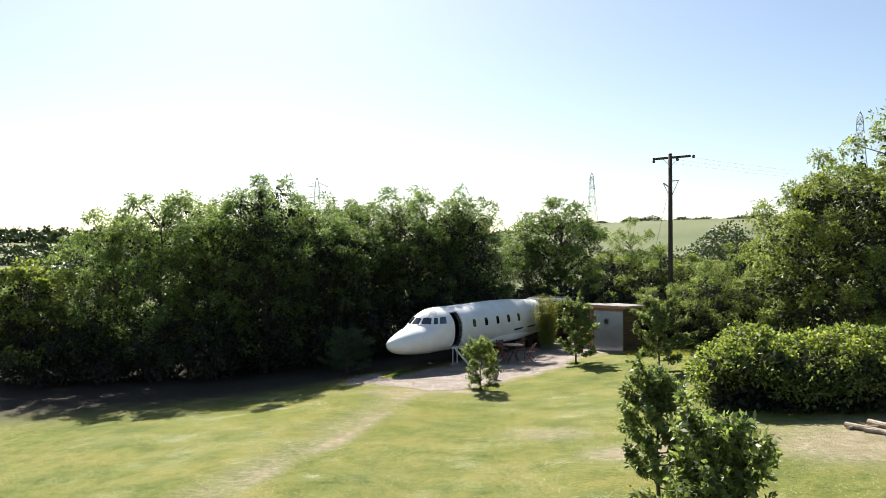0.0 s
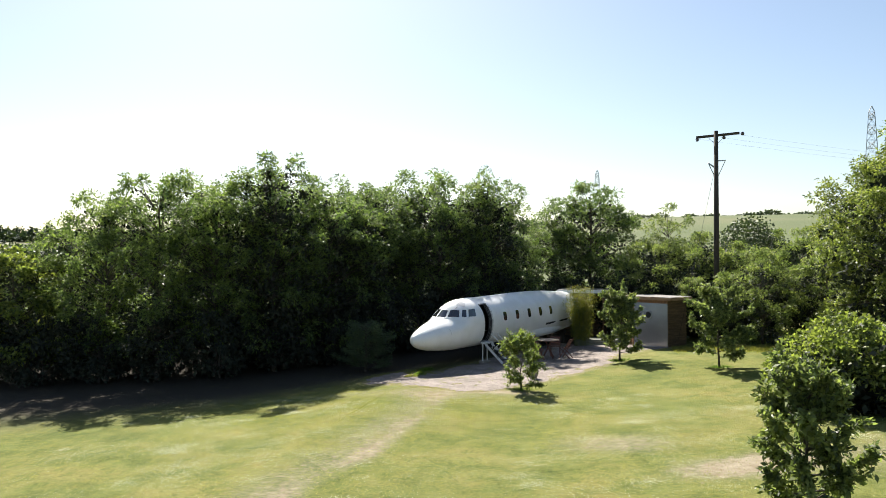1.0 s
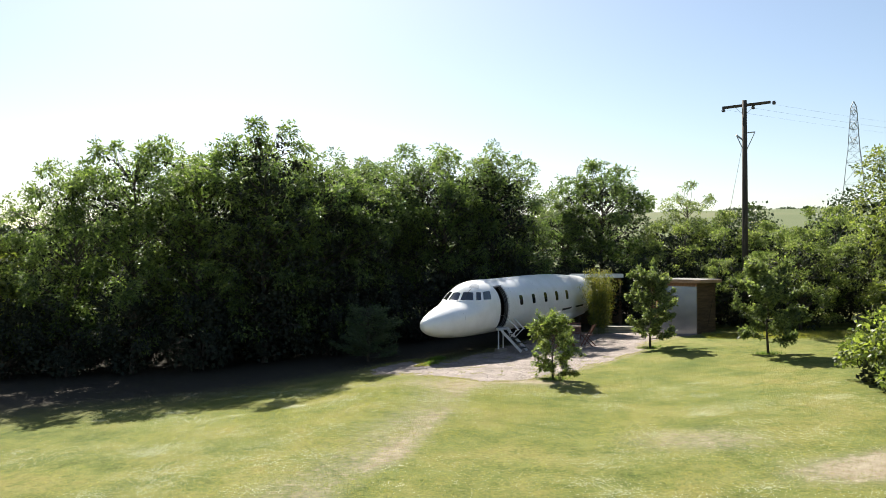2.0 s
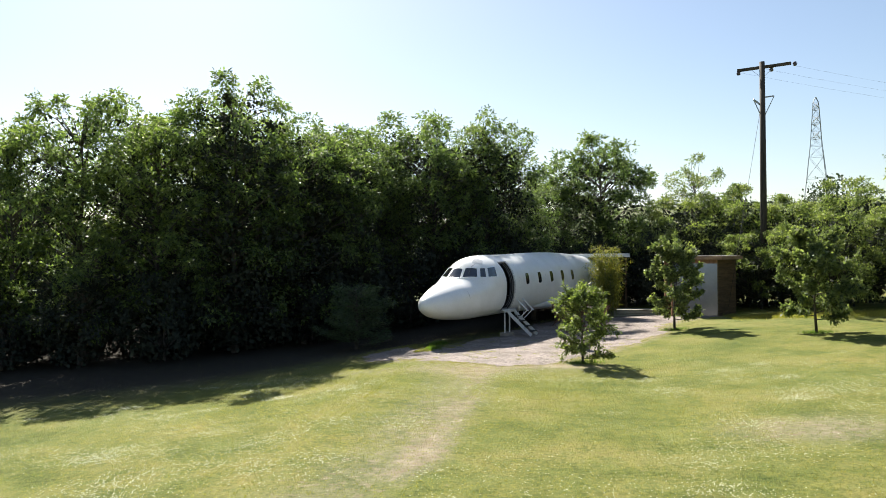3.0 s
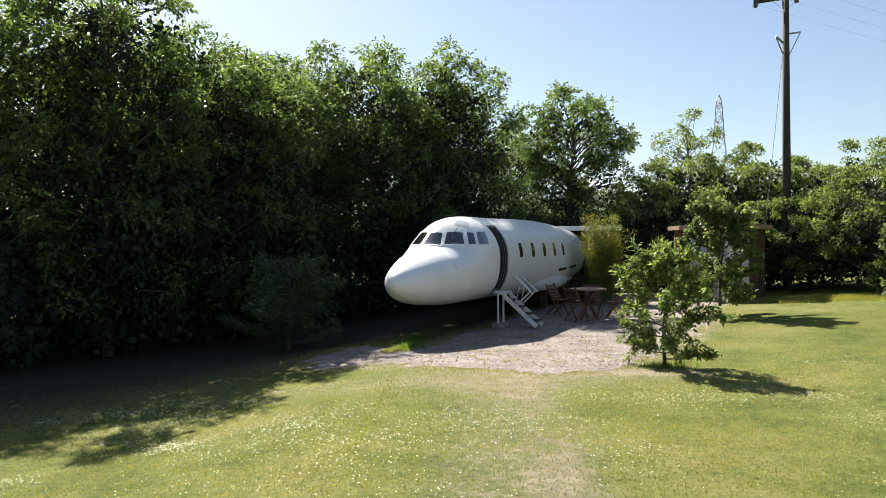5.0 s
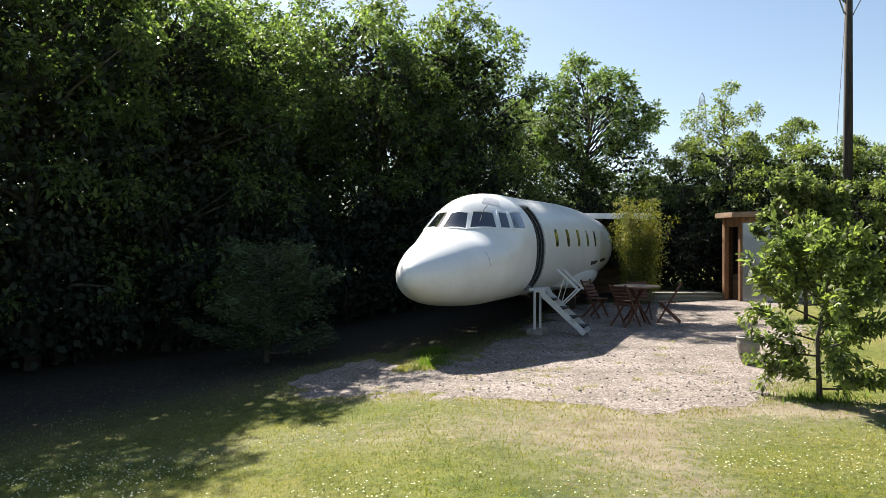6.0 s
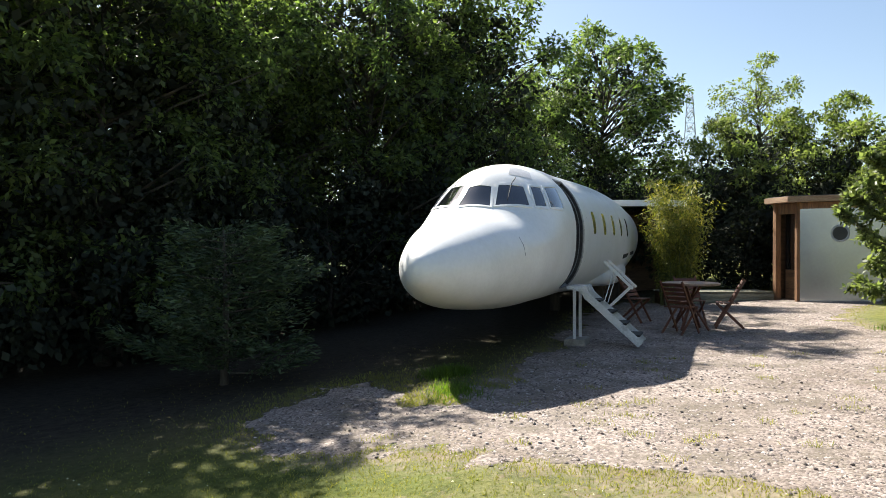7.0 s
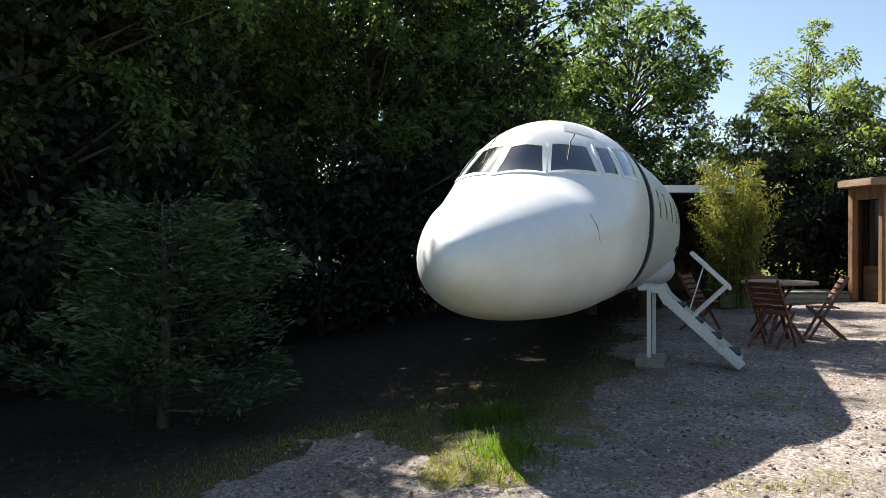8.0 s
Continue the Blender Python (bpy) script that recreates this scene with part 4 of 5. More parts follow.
# oval cabin windows on both sides
for s in (5.59, 6.70, 7.83, 8.96, 10.09):
    for side in (1, -1):
        bm = bmesh.new()
        ring_in, ring_out, n = [], [], 20
        for i in range(n):
            a = 2 * math.pi * i / n
            c, q = math.cos(a), math.sin(a)
            ex, ez = 0.145 * math.copysign(abs(c) ** 0.45, c), 0.21 * math.copysign(abs(q) ** 0.5, q)
            ring_in.append((side * 1.05, s + ex, 1.88 + ez))
            ring_out.append((side * 1.05, s + ex * 1.25, 1.88 + ez * 1.16))
        core = Vector((side * 1.05, s, 1.88))
        loops = [[bm.verts.new(on_hull(core.lerp(Vector(p), f), 0.004)) for p in ring_in] for f in (1.0, 0.7, 0.4, 0.1)]
        for r0, r1 in zip(loops, loops[1:]):
            for i in range(n):
                bm.faces.new((r0[i], r0[(i + 1) % n], r1[(i + 1) % n], r1[i]))
        bm.faces.new(loops[-1])
        w = part("cabin_window", bm, GLASS, craft)
        bm = bmesh.new()
        vi = [bm.verts.new(on_hull(p, 0.0055)) for p in ring_in]
        vo = [bm.verts.new(on_hull(p, 0.002)) for p in ring_out]
        for i in range(n):
            bm.faces.new((vi[i], vi[(i + 1) % n], vo[(i + 1) % n], vo[i]))
        part("frame", bm, WHITE, w)

# door opening: jamb, grey edge strips and a dark cabin behind


def hull_strip(s0, s1, t0, t1, lift, n=16, back=0.05):
    bm = bmesh.new()
    rows = []
    for i in range(n + 1):
        t = t0 + (t1 - t0) * i / n
        rows.append([bm.verts.new(hull(s, t, o)) for s, o in ((s0, -back), (s0, lift), (s1, lift), (s1, -back))])
    for r0, r1 in zip(rows, rows[1:]):
        for k in range(3):
            bm.faces.new((r0[k], r0[k + 1], r1[k + 1], r1[k]))
    bm.faces.new(rows[0])
    bm.faces.new(rows[-1])
    return bm


part("door_edge", hull_strip(DOOR_S[1] - 0.02, DOOR_S[1] + 0.02, *DOOR_T, 0.010), METAL_GREY, craft, "grey metal door edge strip")
part("door_seal", hull_strip(DOOR_S[1] + 0.02, DOOR_S[1] + 0.045, *DOOR_T, 0.006), RUBBER, craft, "black rubber door seal")
part("door_edge", hull_strip(DOOR_S[1] + 0.11, DOOR_S[1] + 0.122, *DOOR_T, 0.004), METAL_GREY, craft)
part("door_seal", hull_strip(DOOR_S[0] - 0.025, DOOR_S[0] + 0.005, *DOOR_T, 0.006), RUBBER, craft)
part("door_edge", hull_strip(DOOR_S[0] - 0.02, DOOR_S[1] + 0.10, DOOR_T[1], DOOR_T[1] + 2.5, 0.012, 3), METAL_GREY, craft)
part("door_sill", hull_strip(DOOR_S[0] - 0.02, DOOR_S[1] + 0.10, DOOR_T[0] - 2, DOOR_T[0], 0.012, 3), METAL_GREY, craft, "scuffed metal door sill")
bm = bmesh.new()
rows = [[bm.verts.new(hull(s, t, -0.16)) for t in range(-90, 270, 10)] for s in (2.9, 3.4, DOOR_S[0], DOOR_S[1], 5.5, 7, 9, 11)]
for i, (r0, r1) in enumerate(zip(rows, rows[1:])):
    for k in range(36):
        t = -85 + 10 * k
        if i == 2 and -46 < t < 48:
            continue
        bm.faces.new((r0[k], r0[(k + 1) % 36], r1[(k + 1) % 36], r1[k]))
bm.faces.new(rows[0])
bm.faces.new(rows[-1])
part("cabin_lining", bm, LINING, craft, "dark cabin lining seen through the doorway")
def reveal(s, t0, t1, n=18):
    bm = bmesh.new()
    rows = [[bm.verts.new(hull(s + ds, t0 + (t1 - t0) * i / n, o)) for ds, o in ((0, -0.001), (0, -0.16), (0.02, -0.16), (0.02, -0.001))] for i in range(n + 1)]
    for r0, r1 in zip(rows, rows[1:]):
        for k in range(4):
            bm.faces.new((r0[k], r0[(k + 1) % 4], r1[(k + 1) % 4], r1[k]))
    return bm


def reveal_rib(out, n=18):
    """A thin rib along the aft jamb, at a depth below the skin."""
    bm = bmesh.new()
    s, (t0, t1) = DOOR_S[1] - 0.026, DOOR_T
    rows = [[bm.verts.new(hull(s + ds, t0 + (t1 - t0) * i / n, out + o)) for ds, o in ((0, -0.006), (0.012, -0.006), (0.012, 0.006), (0, 0.006))] for i in range(n + 1)]
    for r0, r1 in zip(rows, rows[1:]):
        for k in range(4):
            bm.faces.new((r0[k], r0[(k + 1) % 4], r1[(k + 1) % 4], r1[k]))
    return bm


part("door_jamb", reveal(DOOR_S[1] - 0.021, *DOOR_T), JAMB, craft, "dull grey door jamb")
part("door_jamb", reveal(DOOR_S[0] + 0.001, *DOOR_T), LINING, craft)
for out in (-0.05, -0.105):
    part("jamb_rib", reveal_rib(out), METAL_GREY, craft, "pale metal rib along the door jamb")
part("cabin_floor", boxed((1.5, 7.5, 0.03), pose(0, 7.0, 0.905)), LINING, craft)

# wing root fairing, dark slot above it, and belly supports
for side in (1, -1):
    bm = bmesh.new()
    rings = []
    for s in np.linspace(5.6, 13.4, 30):
        f = max(0.0, math.sin(math.pi * (s - 5.6) / 7.8)) ** 1.2
        rings.append([bm.verts.new((side * (0.55 + (0.05 + 0.43 * f) * math.cos(a) ** 0.5), s, 0.88 + (0.30 if a > 0 else 0.27) * math.sin(a) * (0.3 + 0.7 * f))) for a in np.linspace(-1.5, 1.5, 15)])
    for r0, r1 in zip(rings, rings[1:]):
        for k in range(14):
            bm.faces.new((r0[k], r0[k + 1], r1[k + 1], r1[k]))
    part("wing_fairing", bm, WHITE, craft, "bulging white wing root fairing", True)
part("wing_slot", hull_strip(9.6, 12.2, -20, -15.5, 0.015, 3), RUBBER, craft, "dark open slot where the wing was")
for s in (9.8, 12.6):
    bm = bmesh.new()
    box(bm, (1.3, 0.25, 0.18), pose(0, s, 0.60))
    for x in (-0.5, 0.5):
        box(bm, (0.2, 0.2, 0.85), pose(x, s, 0.14))
    part("cradle", bm, POLE_WOOD, craft, "dark timber cradle under the belly")
for s in (4.9, 7.26, 9.5, 11.5):
    bm = bmesh.new()
    n = 40
    rows = [[bm.verts.new(hull(s + d, -80 + 340 * i / n, 0.0012)) for i in range(n + 1)] for d in (-0.003, 0.003)]
    for i in range(n):
        bm.faces.new((rows[0][i], rows[0][i + 1], rows[1][i + 1], rows[1][i]))
    if not 3.7 < s < 4.5:
        part("skin_joint", bm, METAL_GREY, craft)
bm = bmesh.new()
tube(bm, [on_hull((0.78, 1.55, 1.65), 0.004), on_hull((0.82, 1.56, 1.50), 0.006), on_hull((0.85, 1.57, 1.36), 0.004)], [0.003, 0.004, 0.003], 5)
part("latch", bm, METAL_GREY, craft)

# ---- folding steps at the door ----
steps = thing("boarding_steps", "worn white folding metal boarding steps at the aircraft door", "steps", CRAFT)
SY = (3.64, 4.14)
foot_p = (1.98, 0.06)
for y in SY:
    bm = bmesh.new()
    beam(bm, (0.92, y, 0.86), (1.16, y, 0.86), 0.05, 0.05, 0.008)
    beam(bm, (1.14, y, 0.88), (1.24, y, 0.70), 0.05, 0.10, 0.01)
    beam(bm, (1.20, y, 0.76), (foot_p[0], y, foot_p[1]), 0.035, 0.105, 0.01)
    lathe(bm, [(0.0, -0.03), (0.03, -0.03), (0.03, 0.03), (0.0, 0.03)], 12)
    bmesh.ops.transform(bm, matrix=pose(1.92, y, 0.11, 90), verts=bm.verts[-48:])
    part("stringer", bm, WHITE_WORN, steps)
for i in range(4):
    f = (i + 0.6) / 4.2
    x, z = 1.2 + (foot_p[0] - 1.2) * f, 0.74 + (foot_p[1] - 0.74) * f
    part("tread", boxed((0.20, SY[1] - SY[0], 0.03), pose(x, sum(SY) / 2, z + 0.03), 0.006), RUBBER, steps, "black ribbed step tread")
part("landing", boxed((0.24, SY[1] - SY[0], 0.03), pose(1.05, sum(SY) / 2, 0.865), 0.006), WHITE_WORN, steps)
for x, y in ((1.04, 3.60), (1.07, 3.92)):
    bm = bmesh.new()
    beam(bm, (x, y, 0.10), (x, y, 0.85), 0.042, 0.042, 0.006)
    beam(bm, (x, y, 0.835), (x + 0.14, y, 0.835), 0.04, 0.045, 0.006)
    part("leg", bm, WHITE_WORN, steps)
part("footing", boxed((0.30, 0.46, 0.12), pose(1.05, 3.76, 0.055), 0.012), CLAY, steps, "rough concrete footing block")
for y in (3.66, 4.12):
    bm = bmesh.new()
    beam(bm, (1.46, y, 1.25), (1.87, y, 0.86), 0.032, 0.04, 0.008)
    beam(bm, (1.47, y, 0.54), (1.84, y, 0.90), 0.022, 0.028, 0.005)
    beam(bm, (1.44, y, 0.58), (1.60, y, 1.12), 0.012, 0.012)
    part("handrail", bm, WHITE_WORN, steps)

# ---- shed ----
SH_A, SH_B, SH_C, SH_D, SH_E = (-1.62, 42.50), (-1.48, 41.74), (0.05, 40.62), (0.95, 41.8), (-0.55, 43.35)
shed = thing("garden_shed", "small flat-roofed shed with pale grey panel and cedar posts", "shed")
for p, w in ((SH_A, 0.13), (SH_B, 0.10)):
    part("post", boxed((w, w, 2.5), pose(p[0], p[1], 1.22, 0, 0, 10), 0.006), CEDAR, shed, "orange-brown cedar corner post")
bc = (Vector((*SH_C, 0)) - Vector((*SH_B, 0)))


def slab(a, b, z0, z1, thick, out=0.0, bevel=0.004):
    """An upright slab between two plan points, shifted outwards to its right."""
    a, b = Vector((*a, 0)), Vector((*b, 0))
    d = b - a
    n = Vector((d.y, -d.x, 0)).normalized()
    c = (a + b) / 2 + n * out
    return boxed((d.length, thick, z1 - z0), pose(c.x, c.y, (z0 + z1) / 2, 0, 0, math.degrees(math.atan2(d.y, d.x))), bevel)


b_in = Vector((*SH_B, 0)) + bc.normalized() * 0.05
part("panel", slab(b_in[:2], SH_C, 0.05, 2.30, 0.05), PANEL, shed, "smooth pale grey wall panel")
part("fascia_board", slab(b_in[:2], SH_C, 2.304, 2.44, 0.05, 0.004), CEDAR, shed)
for a, b in ((SH_C, SH_D), (SH_D, SH_E), (SH_E, SH_A)):
    w = part("wall", slab(a, b, 0.05, 2.44, 0.04, -0.03), OAK, shed, "brown timber wall")
    for i in range(15):
        z = 0.12 + i * 0.155
        part("board", slab(a, b, z, z + 0.145, 0.018, 0.004, 0.003), OAK, w)
porthole = part("porthole", lathe(bmesh.new(), [(0.0, 0.012), (0.15, 0.012), (0.155, 0.0)], 32), PORT_GLASS, shed, "round dark porthole glass")
at = Vector((*SH_B, 1.74)) + bc * 0.46
n_bc = Vector((bc.y, -bc.x, 0)).normalized()
porthole.matrix_world = Matrix.Translation(at + n_bc * 0.027) @ n_bc.to_track_quat("Z", "Y").to_matrix().to_4x4()
part("rim", lathe(bmesh.new(), [(0.15, 0.0), (0.15, 0.03), (0.185, 0.03), (0.19, 0.0)], 32), STEEL, porthole)
part("door", slab((SH_A[0] + 0.10, SH_A[1] - 0.05), (SH_B[0] + 0.06, SH_B[1] + 0.05), 0.08, 2.2, 0.04, -0.12), GLASS, shed, "dark glazed shed door")
part("door_rail", slab((SH_A[0] + 0.10, SH_A[1] - 0.05), (SH_B[0] + 0.06, SH_B[1] + 0.05), 0.08, 0.9, 0.05, -0.115), OAK, shed)
part("lintel", slab(SH_A, SH_B, 2.2, 2.44, 0.08, -0.02), CEDAR, shed)
outline = [Vector((*p, 0)) for p in (SH_A, SH_B, SH_C, SH_D, SH_E)]
cen = sum(outline, Vector()) / 5
bm = bmesh.new()
lo = [bm.verts.new(p + (p - cen).normalized() * 0.28 + Vector((0, 0, 2.45))) for p in outline]
hi = [bm.verts.new(v.co + Vector((0, 0, 0.13))) for v in lo]
bm.faces.new(lo[::-1])
bm.faces.new(hi)
for i in range(5):
    bm.faces.new((lo[i], lo[(i + 1) % 5], hi[(i + 1) % 5], hi[i]))
bmesh.ops.bevel(bm, geom=bm.edges[:], offset=0.008, segments=2, affect="EDGES")
part("roof", bm, ROOF_EDGE, shed, "flat roof with a deep pale timber fascia")
bm = bmesh.new()
felt = [bm.verts.new(p + (p - cen).normalized() * 0.22 + Vector((0, 0, 2.584))) for p in outline]
felt2 = [bm.verts.new(v.co + Vector((0, 0, 0.012))) for v in felt]
bm.faces.new(felt[::-1])
bm.faces.new(felt2)
for i in range(5):
    bm.faces.new((felt[i], felt[(i + 1) % 5], felt2[(i + 1) % 5], felt2[i]))
part("roofing_felt", bm, ROOF_FELT, shed)

# ---- flat canopy and low deck behind the bamboo ----
canopy = thing("flat_canopy", "flat white-edged canopy roof joining the aircraft side", "canopy")
part("roof_sheet", boxed((2.6, 2.6, 0.06), pose(-4.15, 46.6, 2.66, 0, 0, 0), 0.01), ROOF_FELT, canopy)
part("fascia", boxed((2.6, 0.04, 0.17), pose(-4.15, 45.27, 2.62), 0.006), WHITE, canopy, "white painted fascia board")
for x in (-5.2, -3.0):
    part("post", boxed((0.09, 0.09, 2.55), pose(x, 45.5, 1.28), 0.006), OAK, canopy)
part("back_wall", boxed((2.6, 0.08, 2.5), pose(-4.15, 47.8, 1.27)), OAK, canopy)
deck = thing("low_deck", "low weathered timber deck edge on the gravel", "deck")
for i in range(7):
    part("plank", boxed((2.6, 0.135, 0.03), pose(-3.0, 42.55 + 0.145 * i, 0.36), 0.004), DECKWOOD, deck)
part("fascia", boxed((2.6, 0.03, 0.26), pose(-3.0, 42.47, 0.20), 0.004), DECKWOOD, deck)
for x in (-4.2, -3.0, -1.8):
    part("joist", boxed((0.08, 1.0, 0.34), pose(x, 43.0, 0.17)), OAK, deck)

# ---- garden table and folding chairs ----
table = thing("garden_table", "round red-brown wooden garden table", "table", pose(-5.2, 37.95, gz(-5.2, 37.95) + 0.01))
top_t = part("tabletop", lathe(bmesh.new(), [(0.0, 0.83), (0.48, 0.83), (0.50, 0.82), (0.50, 0.795), (0.48, 0.785), (0.0, 0.785)], 40), TEAK_TOP, table)
for k in range(4):
    a = radians(45 + 90 * k)
    bm = bmesh.new()
    beam(bm, (0.34 * math.cos(a), 0.34 * math.sin(a), 0), (-0.2 * math.cos(a), -0.2 * math.sin(a), 0.79), 0.05, 0.03, 0.004)
    part("leg", bm, TEAK, table)


def folding_chair():
    c = thing("folding_chair", "red-brown slatted wooden folding garden chair", "chair", group="chairs round the garden table")
    for x in (-0.21, 0.21):
        bm = bmesh.new()
        beam(bm, (x, -0.24, 0), (x, 0.26, 0.88), 0.025, 0.04, 0.004)
        part("back_leg", bm, TEAK, c)
        bm = bmesh.new()
        beam(bm, (x * 0.9, 0.24, 0), (x * 0.9, -0.22, 0.44), 0.025, 0.04, 0.004)
        part("front_leg", bm, TEAK, c)
    for i in range(6):
        part("seat_slat", boxed((0.42, 0.05, 0.018), pose(0, -0.2 + 0.066 * i, 0.445), 0.003), TEAK, c)
    for i in range(5):
        z = 0.52 + 0.075 * i
        part("back_slat", boxed((0.42, 0.018, 0.06), pose(0, -0.24 + 0.5 * z / 0.88 - 0.012, z, -30), 0.003), TEAK, c)
    return c


spots = [(-5.62, 37.25, 128), (-4.42, 38.2, -108), (-4.95, 38.75, 5), (-5.9, 39.1, 50)]
first = folding_chair()
for i, (x, y, turn) in enumerate(spots):
    m = pose(x, y, gz(x, y) + 0.015, 0, 0, turn)
    if i == 0:
        first.matrix_world = m
    else:
        copy_thing(first, m)

# ---- pot ----
pot = thing("garden_pot", "grey glazed round garden pot standing on gravel", "pot", pose(-5.12, 31.9, gz(-5.12, 31.9) + 0.01) @ Matrix.Diagonal((0.87, 0.87, 0.87, 1)))
part("body", lathe(bmesh.new(), [(0.0, 0.0), (0.09, 0.0), (0.115, 0.05), (0.16, 0.17), (0.182, 0.32), (0.175, 0.40), (0.16, 0.41), (0.152, 0.38), (0.145, 0.34), (0.0, 0.34)], 36), CLAY, pot, smooth=True)
part("rim", lathe(bmesh.new(), [(0.157, 0.405), (0.188, 0.41), (0.191, 0.435), (0.174, 0.445), (0.157, 0.435), (0.157, 0.405)], 36), CLAY, pot, smooth=True)

# ---- power pole ----
pole = thing("power_pole", "weathered wooden power pole with crossarm and insulators", "pole")
PX, PY, PT = 2.58, 44.05, 10.75
part("pole", tube(bmesh.new(), [(PX, PY, 0.2), (PX, PY, 5.5), (PX, PY, PT)], [0.15, 0.13, 0.105], 14), POLE_WOOD, pole, smooth=True)
arm_a, arm_b = Vector((1.70, 44.62, 10.54)), Vector((3.62, 43.62, 10.54))
bm = bmesh.new()
beam(bm, arm_a, arm_b, 0.10, 0.12, 0.006)
part("crossarm", bm, POLE_WOOD, pole)
for f in (0.25, 0.72):
    p = arm_a.lerp(arm_b, f)
    bm = bmesh.new()
    beam(bm, p, (PX, PY, 10.05), 0.03, 0.012)
    part("brace", bm, STEEL, pole)
for f, dx in ((0.02, 0), (0.5, 0.3), (0.99, 0.16)):
    p = arm_a.lerp(arm_b, f) + Vector((dx, -0.05, -0.12 if f < 0.9 else -0.03))
    ob = part("insulator", lathe(bmesh.new(), [(0.0, -0.09), (0.05, -0.09), (0.09, -0.05), (0.05, -0.03), (0.10, 0.0), (0.05, 0.03), (0.08, 0.06), (0.0, 0.09)], 14), PORCELAIN, pole, smooth=True)
    ob.location = p
bm = bmesh.new()
beam(bm, (PX - 0.1, PY, 8.95), (PX - 0.38, PY - 0.1, 9.15), 0.05, 0.06)
beam(bm, (PX - 0.38, PY - 0.1, 9.15), (PX - 0.12, PY, 8.6), 0.03, 0.03)
beam(bm, (PX + 0.08, PY, 9.25), (PX + 0.42, PY - 0.2, 9.25), 0.05, 0.05)
beam(bm, (PX + 0.42, PY - 0.2, 9.25), (PX + 0.1, PY, 8.5), 0.025, 0.025)
part("bracket", bm, STEEL, pole)


def wire(name, label, a, b, sag, r, mat=RUBBER):
    a, b = Vector(a), Vector(b)
    pts = [a.lerp(b, i / 24) - Vector((0, 0, sag * 4 * (i / 24) * (1 - i / 24))) for i in range(25)]
    return tagged(part(name, tube(bmesh.new(), pts, [r] * 25, 4), mat), label, "cable")


for f in (0.02, 0.5, 1.0):
    wire("power_line", "thin overhead power line from the pole", arm_a.lerp(arm_b, f) + Vector((0.1, 0, -0.1)), arm_a.lerp(arm_b, f) + Vector((55, 28, 0.5)), 1.6, 0.0025, STEEL)
wire("stay_wire", "thin steel stay wire from the pole to the ground", (PX - 0.12, PY - 0.05, 8.6), (0.55, 41.2, 0.6), 0.0, 0.007, RUBBER)

# ---- pylons ----
def pylon(x, y, h, turn):
    py_ = thing("lattice_pylon", "distant steel lattice electricity pylon", "pylon", pose(x, y, gz(x, y) - 1, 0, 0, turn), "distant pylons")
    bm = bmesh.new()
    lv = [(0, 4.2), (0.25, 3.1), (0.45, 2.35), (0.55, 1.9), (0.62, 1.7), (0.69, 1.55), (0.76, 1.4), (0.83, 1.2), (0.90, 1.05), (0.95, 0.85), (1.0, 0.1)]
    cs = ((-1, -1), (1, -1), (1, 1), (-1, 1))
    for (f0, w0), (f1, w1) in zip(lv, lv[1:]):
        for k in range(4):
            (ax, ay), (bx, by) = cs[k], cs[(k + 1) % 4]
            beam(bm, (ax * w0, ay * w0, f0 * h), (ax * w1, ay * w1, f1 * h), 0.13, 0.13)
            beam(bm, (ax * w0, ay * w0, f0 * h), (bx * w1, by * w1, f1 * h), 0.065, 0.065)
            beam(bm, (bx * w0, by * w0, f0 * h), (ax * w1, ay * w1, f1 * h), 0.065, 0.065)
            beam(bm, (ax * w1, ay * w1, f1 * h), (bx * w1, by * w1, f1 * h), 0.065, 0.065)
    part("tower", bm, PYLON_STEEL, py_)
    for f, w in ((0.62, 7.0), (0.76, 9.0), (0.89, 6.0)):
        bm = bmesh.new()
        for s in (-1, 1):
            for d in (-1, 1):
                beam(bm, (s * 1.2, d * 1.1, f * h), (s * w, 0, f * h + 0.4), 0.16, 0.16)
                beam(bm, (s * 1.2, d * 1.0, f * h + 2.2), (s * w, 0, f * h + 0.5), 0.13, 0.13)
        part("crossarm", bm, PYLON_STEEL, py_)


pylon(82, 298, 38.2, 75)
pylon(-18, 480, 40, 80)
pylon(-160, 388, 45, 30)

# ---- logs by the bare earth ----
for i, (x, y, ln, r, turn) in enumerate([(6.3, 22.1, 1.6, 0.08, -50), (6.6, 21.8, 1.3, 0.06, -38), (6.9, 22.3, 1.8, 0.09, -60), (6.2, 22.6, 0.9, 0.05, 20), (7.1, 21.5, 1.0, 0.07, 10)]):
    bm = tube(bmesh.new(), [(-ln / 2, 0, 0), (0, 0.03, 0.01), (ln / 2, 0, 0.02)], [r, r * 0.9, r * 0.8], 10)
    ob = tagged(part("cut_log", bm, LOG_WOOD), "pale cut log lying on bare earth", "log", "cut logs")
    ob.matrix_world = pose(x, y, gz(x, y) + r * 0.8, 0, 0, turn)

